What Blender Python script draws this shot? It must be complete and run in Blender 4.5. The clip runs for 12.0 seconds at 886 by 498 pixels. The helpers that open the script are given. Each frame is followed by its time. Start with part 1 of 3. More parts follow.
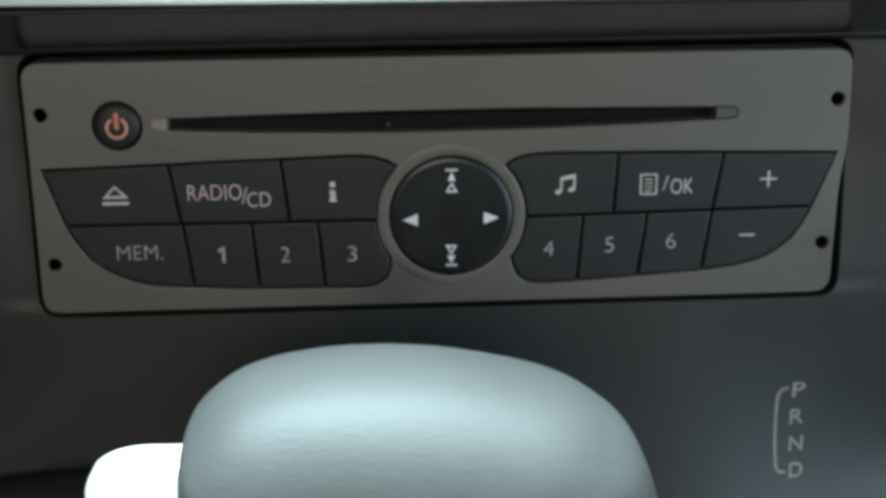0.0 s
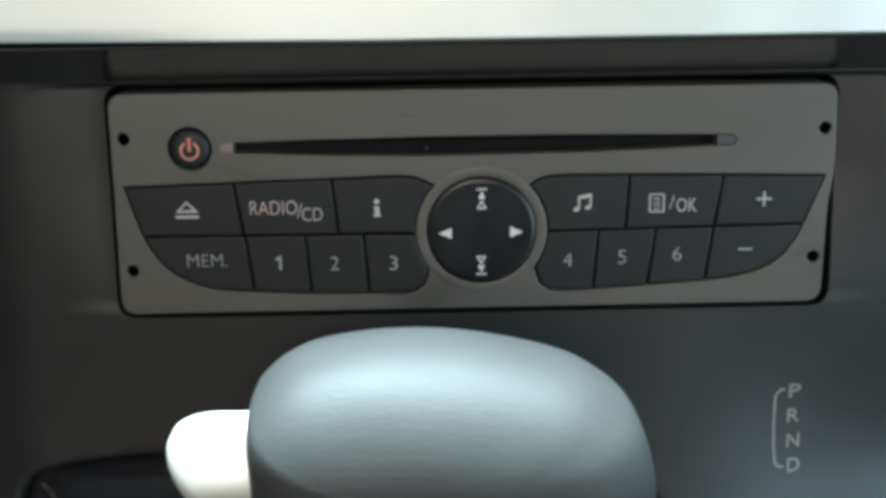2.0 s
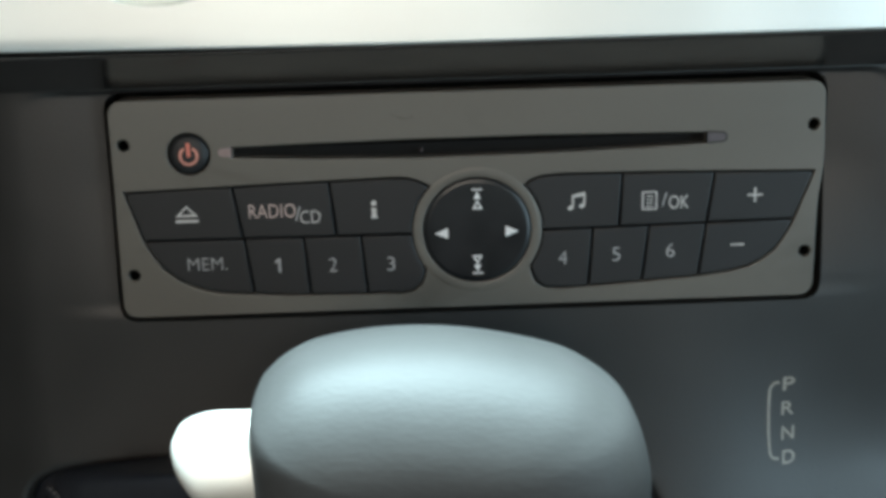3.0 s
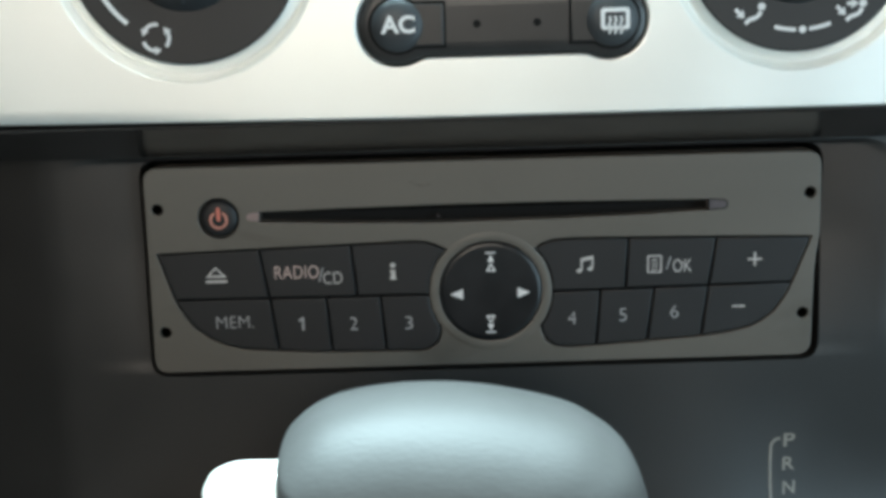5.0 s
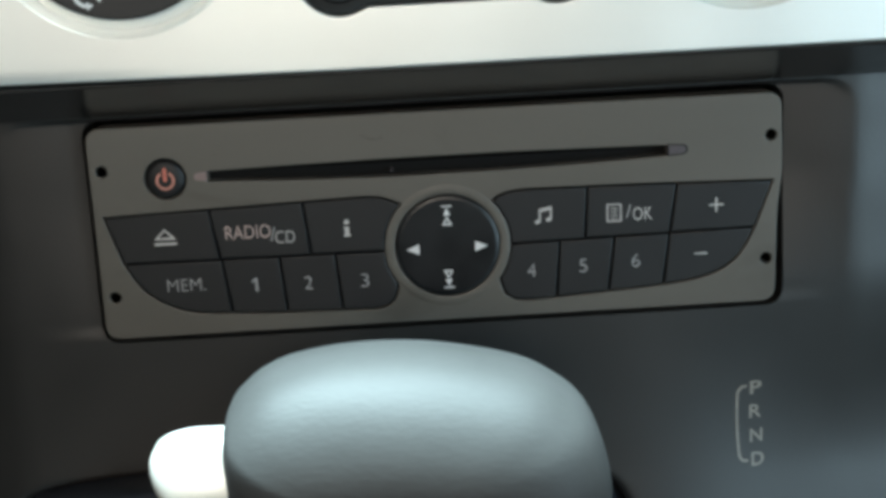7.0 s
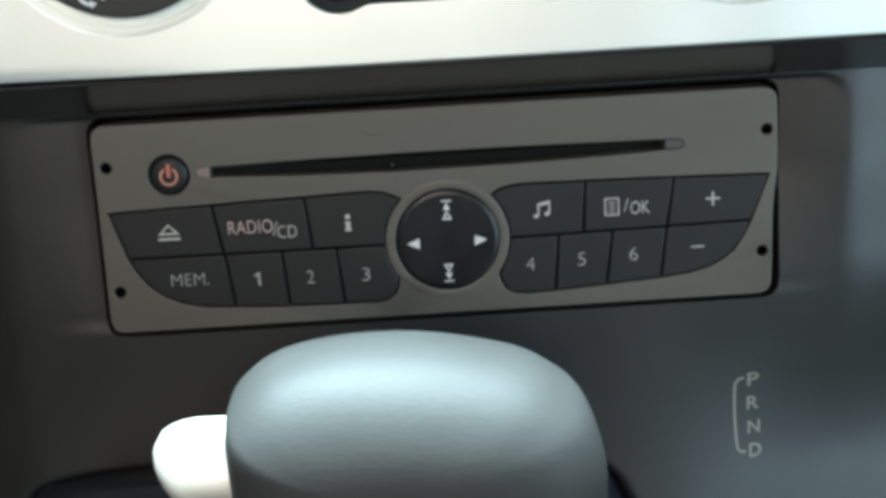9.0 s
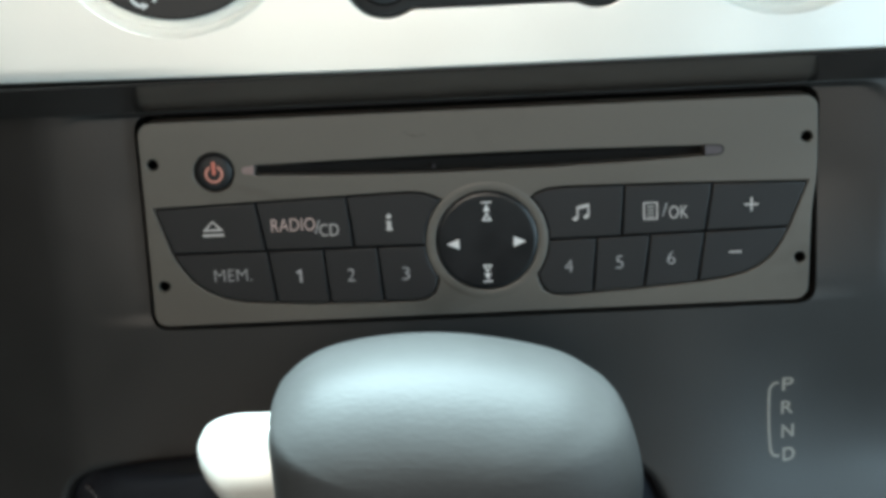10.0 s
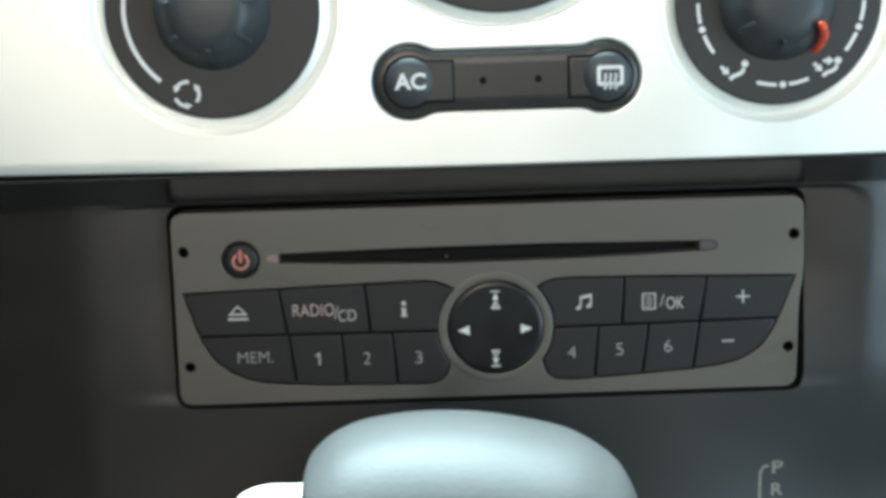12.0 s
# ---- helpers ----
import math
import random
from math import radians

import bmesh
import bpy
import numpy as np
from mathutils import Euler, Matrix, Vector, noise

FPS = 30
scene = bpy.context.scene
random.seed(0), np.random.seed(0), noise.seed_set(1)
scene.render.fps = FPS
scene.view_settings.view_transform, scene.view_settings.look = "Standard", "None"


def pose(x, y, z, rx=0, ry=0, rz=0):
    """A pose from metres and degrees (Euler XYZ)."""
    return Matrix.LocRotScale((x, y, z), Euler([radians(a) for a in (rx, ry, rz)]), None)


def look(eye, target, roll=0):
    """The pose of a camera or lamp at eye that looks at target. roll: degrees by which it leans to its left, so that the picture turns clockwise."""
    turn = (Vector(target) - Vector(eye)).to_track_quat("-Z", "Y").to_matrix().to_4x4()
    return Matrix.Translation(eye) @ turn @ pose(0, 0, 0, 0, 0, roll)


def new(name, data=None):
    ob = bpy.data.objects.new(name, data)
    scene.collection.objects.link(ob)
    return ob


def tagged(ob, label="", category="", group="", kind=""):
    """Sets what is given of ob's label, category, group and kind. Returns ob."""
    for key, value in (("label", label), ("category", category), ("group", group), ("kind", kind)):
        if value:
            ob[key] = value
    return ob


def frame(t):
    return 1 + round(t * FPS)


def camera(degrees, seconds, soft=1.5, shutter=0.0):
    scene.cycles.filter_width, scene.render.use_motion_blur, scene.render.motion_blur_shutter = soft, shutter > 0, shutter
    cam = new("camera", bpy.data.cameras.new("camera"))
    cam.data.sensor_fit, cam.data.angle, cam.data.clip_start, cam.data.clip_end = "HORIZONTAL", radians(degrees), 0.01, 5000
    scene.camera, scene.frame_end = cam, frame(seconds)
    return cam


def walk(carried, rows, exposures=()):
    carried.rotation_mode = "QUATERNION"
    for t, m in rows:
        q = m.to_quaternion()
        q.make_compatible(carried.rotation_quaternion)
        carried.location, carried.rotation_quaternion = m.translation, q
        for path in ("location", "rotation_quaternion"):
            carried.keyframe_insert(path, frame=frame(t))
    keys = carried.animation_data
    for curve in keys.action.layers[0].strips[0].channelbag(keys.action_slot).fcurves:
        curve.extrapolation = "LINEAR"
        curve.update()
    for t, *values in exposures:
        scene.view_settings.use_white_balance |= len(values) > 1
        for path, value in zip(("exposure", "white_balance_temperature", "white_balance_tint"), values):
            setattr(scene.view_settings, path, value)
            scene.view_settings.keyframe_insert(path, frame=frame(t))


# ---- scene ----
cam = camera(38.17, 12.0, soft=3.9)
PATH = [
    (0, (-0.01046, -0.28254, 0.07363), (0.00159, 0.05149, -0.03325), -0.821),
    (0.1, (-0.00931, -0.28189, 0.07354), (0.00637, 0.05204, -0.03243), -1.313),
    (0.2, (-0.00756, -0.28428, 0.07470), (0.00733, 0.04914, -0.03221), -1.574),
    (0.3, (-0.00573, -0.28950, 0.07304), (0.00588, 0.04339, -0.03517), -2.073),
    (0.4, (-0.00409, -0.29230, 0.07337), (0.00350, 0.03971, -0.03714), -2.336),
    (0.5, (-0.00423, -0.29773, 0.07058), (0.00137, 0.03712, -0.03113), -1.945),
    (0.6, (-0.00588, -0.30089, 0.07320), (0.00023, 0.03387, -0.02876), -1.849),
    (0.7, (-0.00818, -0.30164, 0.07489), (0.00037, 0.03253, -0.02882), -2.023),
    (0.8, (-0.01019, -0.30014, 0.07244), (-0.00145, 0.03252, -0.03599), -1.897),
    (0.9, (-0.01107, -0.29970, 0.06812), (-0.00606, 0.03220, -0.04284), -1.226),
    (1, (-0.01344, -0.30447, 0.06942), (-0.00738, 0.02790, -0.04011), -0.301),
    (1.1, (-0.01250, -0.30641, 0.07174), (-0.00765, 0.02538, -0.03957), -0.173),
    (1.2, (-0.01168, -0.30856, 0.07108), (-0.00882, 0.02425, -0.03721), -0.059),
    (1.3, (-0.01197, -0.31053, 0.07345), (-0.00749, 0.02370, -0.03034), 0.149),
    (1.4, (-0.00789, -0.31256, 0.07471), (-0.00635, 0.02204, -0.02796), -0.677),
    (1.5, (-0.00997, -0.31585, 0.07419), (-0.00558, 0.02001, -0.02417), -0.392),
    (1.6, (-0.00983, -0.31745, 0.07451), (-0.00609, 0.01917, -0.02124), -0.218),
    (1.7, (-0.01058, -0.31976, 0.07476), (-0.00638, 0.01723, -0.01968), -0.396),
    (1.8, (-0.00997, -0.32118, 0.07502), (-0.00604, 0.01595, -0.01896), -0.394),
    (2, (-0.00937, -0.32213, 0.07504), (-0.00826, 0.01528, -0.01797), -0.953),
    (2.1, (-0.00868, -0.32312, 0.07514), (-0.00746, 0.01452, -0.01703), -1.056),
    (2.2, (-0.00917, -0.32191, 0.07502), (-0.00620, 0.01584, -0.01672), -1.067),
    (2.3, (-0.00901, -0.32437, 0.07515), (-0.00574, 0.01328, -0.01695), -1.235),
    (2.4, (-0.00817, -0.32328, 0.07504), (-0.00586, 0.01455, -0.01642), -1.089),
    (2.5, (-0.00821, -0.32534, 0.07525), (-0.00701, 0.01235, -0.01678), -1.482),
    (2.6, (-0.00810, -0.32481, 0.07488), (-0.00746, 0.01259, -0.01820), -1.529),
    (2.7, (-0.00880, -0.32487, 0.07490), (-0.00590, 0.01257, -0.01799), -1.688),
    (2.8, (-0.00869, -0.32612, 0.07489), (-0.00614, 0.01140, -0.01770), -1.685),
    (2.9, (-0.00877, -0.32623, 0.07493), (-0.00732, 0.01102, -0.01868), -1.535),
    (3, (-0.00898, -0.32729, 0.07516), (-0.00739, 0.01046, -0.01662), -1.812),
    (3.1, (-0.00859, -0.32738, 0.07514), (-0.00629, 0.01080, -0.01501), -1.678),
    (3.2, (-0.00930, -0.32970, 0.07559), (-0.00651, 0.00882, -0.01328), -1.659),
    (4.8, (-0.00911, -0.34498, 0.08120), (-0.00964, -0.00541, 0.00553), -1.608),
    (4.9, (-0.00927, -0.34515, 0.08146), (-0.00966, -0.00567, 0.00538), -1.600),
    (5, (-0.00874, -0.34497, 0.08086), (-0.01115, -0.00346, 0.00428), -1.693),
    (5.1, (-0.00930, -0.34363, 0.08056), (-0.01402, -0.00274, 0.00135), -1.455),
    (5.2, (-0.01168, -0.34056, 0.07968), (-0.01424, -0.00020, -0.00188), -1.014),
    (5.3, (-0.01359, -0.33771, 0.07851), (-0.01639, 0.00256, -0.00340), -0.797),
    (5.4, (-0.01589, -0.33731, 0.07769), (-0.01641, 0.00313, -0.00352), -0.699),
    (5.5, (-0.01769, -0.33484, 0.07668), (-0.01766, 0.00465, -0.00844), -0.833),
    (5.6, (-0.01785, -0.33594, 0.07627), (-0.01621, 0.00429, -0.00582), -0.860),
    (5.7, (-0.01731, -0.33607, 0.07563), (-0.01440, 0.00416, -0.00643), -0.842),
    (5.8, (-0.01617, -0.33531, 0.07499), (-0.01576, 0.00490, -0.00721), -0.949),
    (5.9, (-0.01489, -0.33695, 0.07488), (-0.01485, 0.00328, -0.00723), -1.160),
    (6, (-0.01498, -0.33734, 0.07482), (-0.01186, 0.00317, -0.00605), -1.568),
    (6.1, (-0.01270, -0.33572, 0.07511), (-0.00915, 0.00467, -0.00628), -1.533),
    (6.2, (-0.01165, -0.33680, 0.07602), (-0.00839, 0.00328, -0.00665), -1.569),
    (6.5, (-0.00828, -0.33551, 0.07831), (-0.00708, 0.00351, -0.00866), -2.613),
    (6.6, (-0.00607, -0.33441, 0.07845), (-0.00671, 0.00421, -0.01004), -2.613),
    (6.8, (-0.00356, -0.33473, 0.07832), (-0.00852, 0.00377, -0.01050), -2.788),
    (7, (-0.00207, -0.33668, 0.07869), (0.00044, 0.00181, -0.01027), -3.182),
    (7.2, (-0.00155, -0.33414, 0.08119), (-0.00199, 0.00220, -0.01565), -3.002),
    (8.8, (0.00112, -0.34000, 0.08011), (-0.00084, -0.00239, -0.01217), -3.174),
    (8.9, (0.00122, -0.34390, 0.07918), (0.00330, -0.00453, -0.00638), -2.941),
    (9, (-0.00042, -0.34144, 0.07819), (0.00033, -0.00291, -0.01070), -3.453),
    (9.1, (-0.00035, -0.33969, 0.07830), (-0.00868, -0.00279, -0.01620), -3.141),
    (9.2, (-0.00029, -0.34086, 0.07910), (-0.01170, -0.00367, -0.01403), -2.807),
    (9.3, (-0.00060, -0.34103, 0.08004), (-0.01116, -0.00375, -0.01288), -3.177),
    (9.4, (-0.00078, -0.34338, 0.08104), (-0.01046, -0.00555, -0.00995), -3.115),
    (9.5, (-0.00144, -0.34580, 0.08181), (-0.00866, -0.00740, -0.00727), -3.234),
    (9.6, (-0.00085, -0.34546, 0.08203), (-0.00728, -0.00699, -0.00680), -2.762),
    (9.7, (-0.00070, -0.34653, 0.08217), (-0.00747, -0.00798, -0.00635), -2.735),
    (9.8, (-0.00113, -0.34543, 0.08239), (-0.00981, -0.00771, -0.00909), -2.815),
    (9.9, (-0.00125, -0.34433, 0.08240), (-0.01070, -0.00695, -0.01025), -3.031),
    (10, (-0.00233, -0.34482, 0.08249), (-0.01044, -0.00705, -0.00886), -2.834),
    (10.1, (-0.00384, -0.34675, 0.08290), (-0.01137, -0.00818, -0.00554), -2.525),
    (10.2, (-0.00548, -0.34814, 0.08300), (-0.01157, -0.00906, -0.00367), -2.223),
    (10.3, (-0.00770, -0.35013, 0.08332), (-0.01556, -0.01095, -0.00284), -2.435),
    (10.4, (-0.00986, -0.35346, 0.08393), (-0.02170, -0.01395, -0.00041), -2.098),
    (10.5, (-0.01171, -0.35492, 0.08401), (-0.02353, -0.01522, 0.00037), -2.107),
    (10.6, (-0.01243, -0.35525, 0.08355), (-0.02629, -0.01541, 0.00117), -1.895),
    (10.7, (-0.01310, -0.35709, 0.08350), (-0.02902, -0.01737, 0.00141), -1.924),
    (10.8, (-0.01356, -0.35690, 0.08309), (-0.02784, -0.01710, 0.00132), -1.872),
    (11, (-0.01398, -0.35655, 0.08259), (-0.02480, -0.01641, 0.00222), -1.938),
    (11.1, (-0.01372, -0.35655, 0.08276), (-0.02478, -0.01660, 0.00198), -1.799),
    (11.2, (-0.01309, -0.35799, 0.08294), (-0.02449, -0.01791, 0.00355), -1.821),
    (11.3, (-0.01246, -0.35813, 0.08313), (-0.02256, -0.01800, 0.00448), -2.009),
    (11.4, (-0.01163, -0.35826, 0.08331), (-0.02052, -0.01762, 0.00722), -2.188),
    (11.5, (-0.01080, -0.36291, 0.08350), (-0.01483, -0.02107, 0.01259), -2.222),
    (11.6, (-0.01092, -0.36611, 0.08406), (-0.01070, -0.02343, 0.01633), -2.007),
    (11.7, (-0.01124, -0.36799, 0.08462), (-0.00970, -0.02476, 0.01920), -2.145),
    (11.8, (-0.01146, -0.36797, 0.08518), (-0.00792, -0.02437, 0.02058), -2.064),
    (11.9, (-0.01168, -0.36672, 0.08574), (-0.00843, -0.02306, 0.02054), -1.870),
    (12, (-0.01129, -0.36830, 0.08632), (-0.01295, -0.02472, 0.02003), -1.859),
]
EXPOSURE = [(0, -0.7), (1.5, -0.56), (3, -0.53), (5.5, -0.64), (7, -0.66), (9.5, -0.46), (10.5, -0.47), (12, -0.34)]
walk(cam, [(t, look(eye, aim, roll)) for t, eye, aim, roll in PATH], EXPOSURE)

# ---- world and light ----
world = bpy.data.worlds.new("overcast_sky")
scene.world = world
world.use_nodes = True
wn = world.node_tree.nodes
sky = wn.new("ShaderNodeTexSky")
sky.sky_type = "NISHITA"
sky.sun_disc = False
sky.sun_elevation, sky.sun_rotation = radians(48), radians(200)
wn["Background"].inputs["Strength"].default_value = 0.05
world.node_tree.links.new(sky.outputs["Color"], wn["Background"].inputs["Color"])


def window_light(name, eye, target, w, h, watts, colour):
    """An area lamp that stands in for daylight at an opening of the cabin."""
    la = bpy.data.lights.new(name, "AREA")
    la.shape, la.size, la.size_y, la.energy, la.color = "RECTANGLE", w, h, watts, colour
    ob = new(name, la)
    ob.matrix_world = look(eye, target)
    return ob


# The overhead lamp is added to light the knob and fascia from above.
window_light("added_overhead_daylight", (-0.04, 0.09, 0.74), (-0.04, -0.06, 0), 0.62, 0.36, 165.0, (0.67, 0.935, 1.0))
window_light("side_window_daylight", (0.77, -0.66, -0.03), (0, 0, -0.06), 0.6, 0.6, 10.5, (0.60, 0.86, 1.0))
window_light("side_window_daylight", (-0.76, -0.45, 0.36), (0, -0.15, 0.0), 0.8, 0.36, 0.3, (0.85, 0.97, 1.0))
window_light("rear_window_daylight", (-0.20, -1.72, 0.42), (0, 0, 0.05), 0.74, 0.42, 15.2, (1.0, 0.885, 0.755))


# ---- materials ----
def material(name, base, rough=0.5, metal=0.0, vary=0.12, scale=60.0, fine=900.0, bump=0.1, depth=0.0002, stretch=(1, 1, 1), spec=0.5, coat=0.0, tint=None, soil=0.0):
    """Surface with blotches at one scale and grain at a finer one, in colour, gloss and relief."""
    m = bpy.data.materials.new(name)
    m.use_nodes = True
    nt = m.node_tree
    n, ln = nt.nodes, nt.links
    b = n["Principled BSDF"]
    co = n.new("ShaderNodeTexCoord")
    mp = n.new("ShaderNodeMapping")
    mp.inputs["Scale"].default_value = stretch
    ln.new(co.outputs["Object"], mp.inputs["Vector"])
    big, small = n.new("ShaderNodeTexNoise"), n.new("ShaderNodeTexNoise")
    big.inputs["Scale"].default_value, big.inputs["Detail"].default_value = scale, 4
    small.inputs["Scale"].default_value, small.inputs["Detail"].default_value = fine, 3
    for t in (big, small):
        ln.new(mp.outputs["Vector"], t.inputs["Vector"])
    mix = n.new("ShaderNodeMix")
    mix.data_type = "FLOAT"
    mix.inputs[0].default_value = 0.35
    ln.new(big.outputs["Fac"], mix.inputs[2])
    ln.new(small.outputs["Fac"], mix.inputs[3])
    ramp = n.new("ShaderNodeValToRGB")
    lo = [max(0.0, c * (1 - vary)) for c in base]
    hi = [min(1.0, c * (1 + vary)) for c in (tint or base)]
    ramp.color_ramp.elements[0].position, ramp.color_ramp.elements[1].position = 0.3, 0.7
    ramp.color_ramp.elements[0].color, ramp.color_ramp.elements[1].color = (*lo, 1), (*hi, 1)
    ln.new(mix.outputs[0], ramp.inputs["Fac"])
    colour = ramp.outputs["Color"]
    if soil:
        # rubbed smears and small specks of dirt
        for sc, lo_, hi_, amount in ((38.0, 0.56, 0.72, soil), (420.0, 0.70, 0.76, soil * 1.6)):
            spot = n.new("ShaderNodeTexNoise")
            spot.inputs["Scale"].default_value, spot.inputs["Detail"].default_value = sc, 5
            spot.inputs["Distortion"].default_value = 1.2
            ln.new(mp.outputs["Vector"], spot.inputs["Vector"])
            cut = n.new("ShaderNodeMapRange")
            cut.inputs["From Min"].default_value, cut.inputs["From Max"].default_value = lo_, hi_
            cut.inputs["To Max"].default_value = amount
            ln.new(spot.outputs["Fac"], cut.inputs["Value"])
            dirt = n.new("ShaderNodeMix")
            dirt.data_type = "RGBA"
            dirt.inputs[7].default_value = (base[0] * 0.35, base[1] * 0.33, base[2] * 0.3, 1)
            ln.new(cut.outputs["Result"], dirt.inputs[0])
            ln.new(colour, dirt.inputs[6])
            colour = dirt.outputs[2]
    ln.new(colour, b.inputs["Base Color"])
    rr = n.new("ShaderNodeMapRange")
    rr.inputs["To Min"].default_value, rr.inputs["To Max"].default_value = max(0.03, rough - 0.08), min(1, rough + 0.08)
    ln.new(big.outputs["Fac"], rr.inputs["Value"])
    ln.new(rr.outputs["Result"], b.inputs["Roughness"])
    b.inputs["Metallic"].default_value = metal
    b.inputs["Specular IOR Level"].default_value = spec
    b.inputs["Coat Weight"].default_value = coat
    bp = n.new("ShaderNodeBump")
    bp.inputs["Strength"].default_value, bp.inputs["Distance"].default_value = bump, depth
    ln.new(small.outputs["Fac"], bp.inputs["Height"])
    ln.new(bp.outputs["Normal"], b.inputs["Normal"])
    return m


DASH = material("grained_dark_dash_plastic", (0.0145, 0.0130, 0.0122), 0.45, fine=1500, bump=0.2, depth=0.0003, spec=0.6)
CHIN = material("smooth_dark_trim_plastic", (0.021, 0.019, 0.018), 0.21, vary=0.06, scale=60, fine=1500, bump=0.0, depth=0.0001, spec=0.5)
PLATE = material("greenish_grey_metallic_paint", (0.112, 0.0995, 0.0845), 0.45, 0.1, vary=0.09, scale=45, fine=2600, bump=0.05, depth=0.0001, stretch=(0.35, 1, 1), soil=0.42)
BUTTON = material("satin_black_button_plastic", (0.0120, 0.0115, 0.0122), 0.5, fine=2200, bump=0.08, depth=0.0001, spec=0.4)
# Strong blotches put the rocker's smudges and patchy reflections into its colour.
DISC = material("black_rocker_plastic", (0.0105, 0.0108, 0.0118), 0.32, vary=0.45, scale=110, fine=2200, bump=0.05, depth=0.0001, spec=0.4)
BLACK = material("deep_black_plastic", (0.006, 0.006, 0.006), 0.7, spec=0.1)
LEGEND = material("pale_translucent_legend", (0.50, 0.47, 0.45), 0.5, vary=0.22, scale=700, fine=2500, bump=0.02)
PINK = material("pinkish_lit_legend", (0.58, 0.43, 0.39), 0.5, vary=0.22, scale=700, fine=2500, bump=0.02)
DIM = material("dim_grey_legend", (0.32, 0.31, 0.31), 0.5, vary=0.25, scale=700, fine=2500, bump=0.02)
ARROW = material("white_arrow_legend", (0.70, 0.68, 0.67), 0.5, vary=0.12, scale=700, bump=0.02)
AMBER = material("salmon_red_power_legend", (0.62, 0.17, 0.12), 0.45, vary=0.2, scale=700, bump=0.02)
SALMON = material("pale_salmon_power_legend", (0.62, 0.25, 0.19), 0.45, vary=0.2, scale=700, bump=0.02)
ENDCAP = material("smoky_grey_lens_plastic", (0.078, 0.064, 0.070), 0.4, vary=0.2, scale=500, bump=0.02)
ROSE = material("rose_grey_lens_plastic", (0.25, 0.175, 0.165), 0.35, vary=0.2, scale=500, bump=0.02)
SILVER = material("satin_silver_paint", (0.88, 0.89, 0.855), 0.40, 0.65, vary=0.03, scale=30, fine=3000, bump=0.04, depth=0.0001)
GLOSSY = material("glossy_dark_switch_plastic", (0.022, 0.0205, 0.0200), 0.34, fine=1800, scale=90, bump=0.04, depth=0.0001, spec=0.5, soil=0.15)
DIAL = material("matt_charcoal_dial_plastic", (0.023, 0.021, 0.0205), 0.55, fine=1800, bump=0.15)
ROTARY = material("soft_blue_black_rubber", (0.030, 0.034, 0.038), 0.45, fine=1800, bump=0.1)
WHITE = material("white_printed_marking", (0.74, 0.74, 0.74), 0.5, vary=0.06, scale=500, bump=0.02)
RED = material("orange_red_pointer_plastic", (0.68, 0.075, 0.03), 0.4, vary=0.1, scale=400, bump=0.02)
PRINT = material("worn_beige_print", (0.235, 0.215, 0.185), 0.45, vary=0.18, scale=900, bump=0.02, spec=0.6)
CHROME = material("satin_silver_button_finish", (0.72, 0.68, 0.62), 0.36, 0.35, vary=0.03, scale=60, bump=0.03)
LEATHER = material("grey_grained_leather", (0.0485, 0.0466, 0.0455), 0.55, vary=0.1, scale=70, fine=800, bump=0.12, depth=0.0006, stretch=(0.5, 1, 1.2), spec=0.22, soil=0.1)
GAITER = material("black_blue_gaiter_leather", (0.020, 0.022, 0.028), 0.38, vary=0.15, scale=150, fine=1400, bump=0.4, depth=0.0004)
THREAD = material("grey_stitching_thread", (0.055, 0.055, 0.06), 0.7, vary=0.2, scale=1500, bump=0.1)
LINING = material("grey_headlining_fabric", (0.16, 0.155, 0.145), 0.9, scale=20, fine=600, bump=0.3)
CARPET = material("charcoal_carpet", (0.05, 0.05, 0.05), 0.95, scale=30, fine=800, bump=0.6, depth=0.001)

MM = 0.001


# ---- building helpers; lengths in millimetres, x to the side, z up, y into the dash ----
def smooth(me, angle=32, flats=True):
    me.polygons.foreach_set("use_smooth", [True] * len(me.polygons))
    me.set_sharp_from_angle(angle=radians(angle))
    for p in me.polygons:
        if flats and abs(p.normal.y) > 0.99995:
            p.use_smooth = False


def thing(name, at, label, category, group="", kind=""):
    ob = new(name)
    ob.empty_display_size = 0.01
    ob.location = [c * MM for c in at]
    return tagged(ob, label, category, group, kind)


def part(name, bm, mat, parent=None, label="", angle=32, flats=True):
    """Links a bmesh or a mesh, given in metres of the place, as ONE mesh object under a thing or part."""
    if isinstance(bm, bmesh.types.BMesh):
        me = bpy.data.meshes.new(name)
        bm.to_mesh(me)
        bm.free()
    else:
        me = bm
    me.materials.clear()
    me.materials.append(mat)
    smooth(me, angle, flats)
    ob = new(name, me)
    if parent is not None:
        ob.parent = parent
        if parent.data is None:
            ob.matrix_parent_inverse = Matrix.Translation(-parent.location)
    if label:
        tagged(ob, label)
    return ob


def area2(p):
    return sum(a[0] * b[1] - b[0] * a[1] for a, b in zip(p, p[1:] + p[:1])) / 2


def ccw(p):
    return list(p) if area2(list(p)) > 0 else list(p)[::-1]


def shifted(p, d):
    """The closed line p moved d to its left."""
    out, n = [], len(p)
    for i in range(n):
        a, b, c = Vector(p[i - 1]), Vector(p[i]), Vector(p[(i + 1) % n])
        u, v = (b - a), (c - b)
        if u.length < 1e-9 or v.length < 1e-9:
            u = v = (c - a)
        u, v = u.normalized(), v.normalized()
        nu, nv = Vector((-u.y, u.x)), Vector((-v.y, v.x))
        k = max(0.35, 1 + nu.dot(nv))
        q = b + (nu + nv) * (d / k)
        out.append((q.x, q.y))
    return out


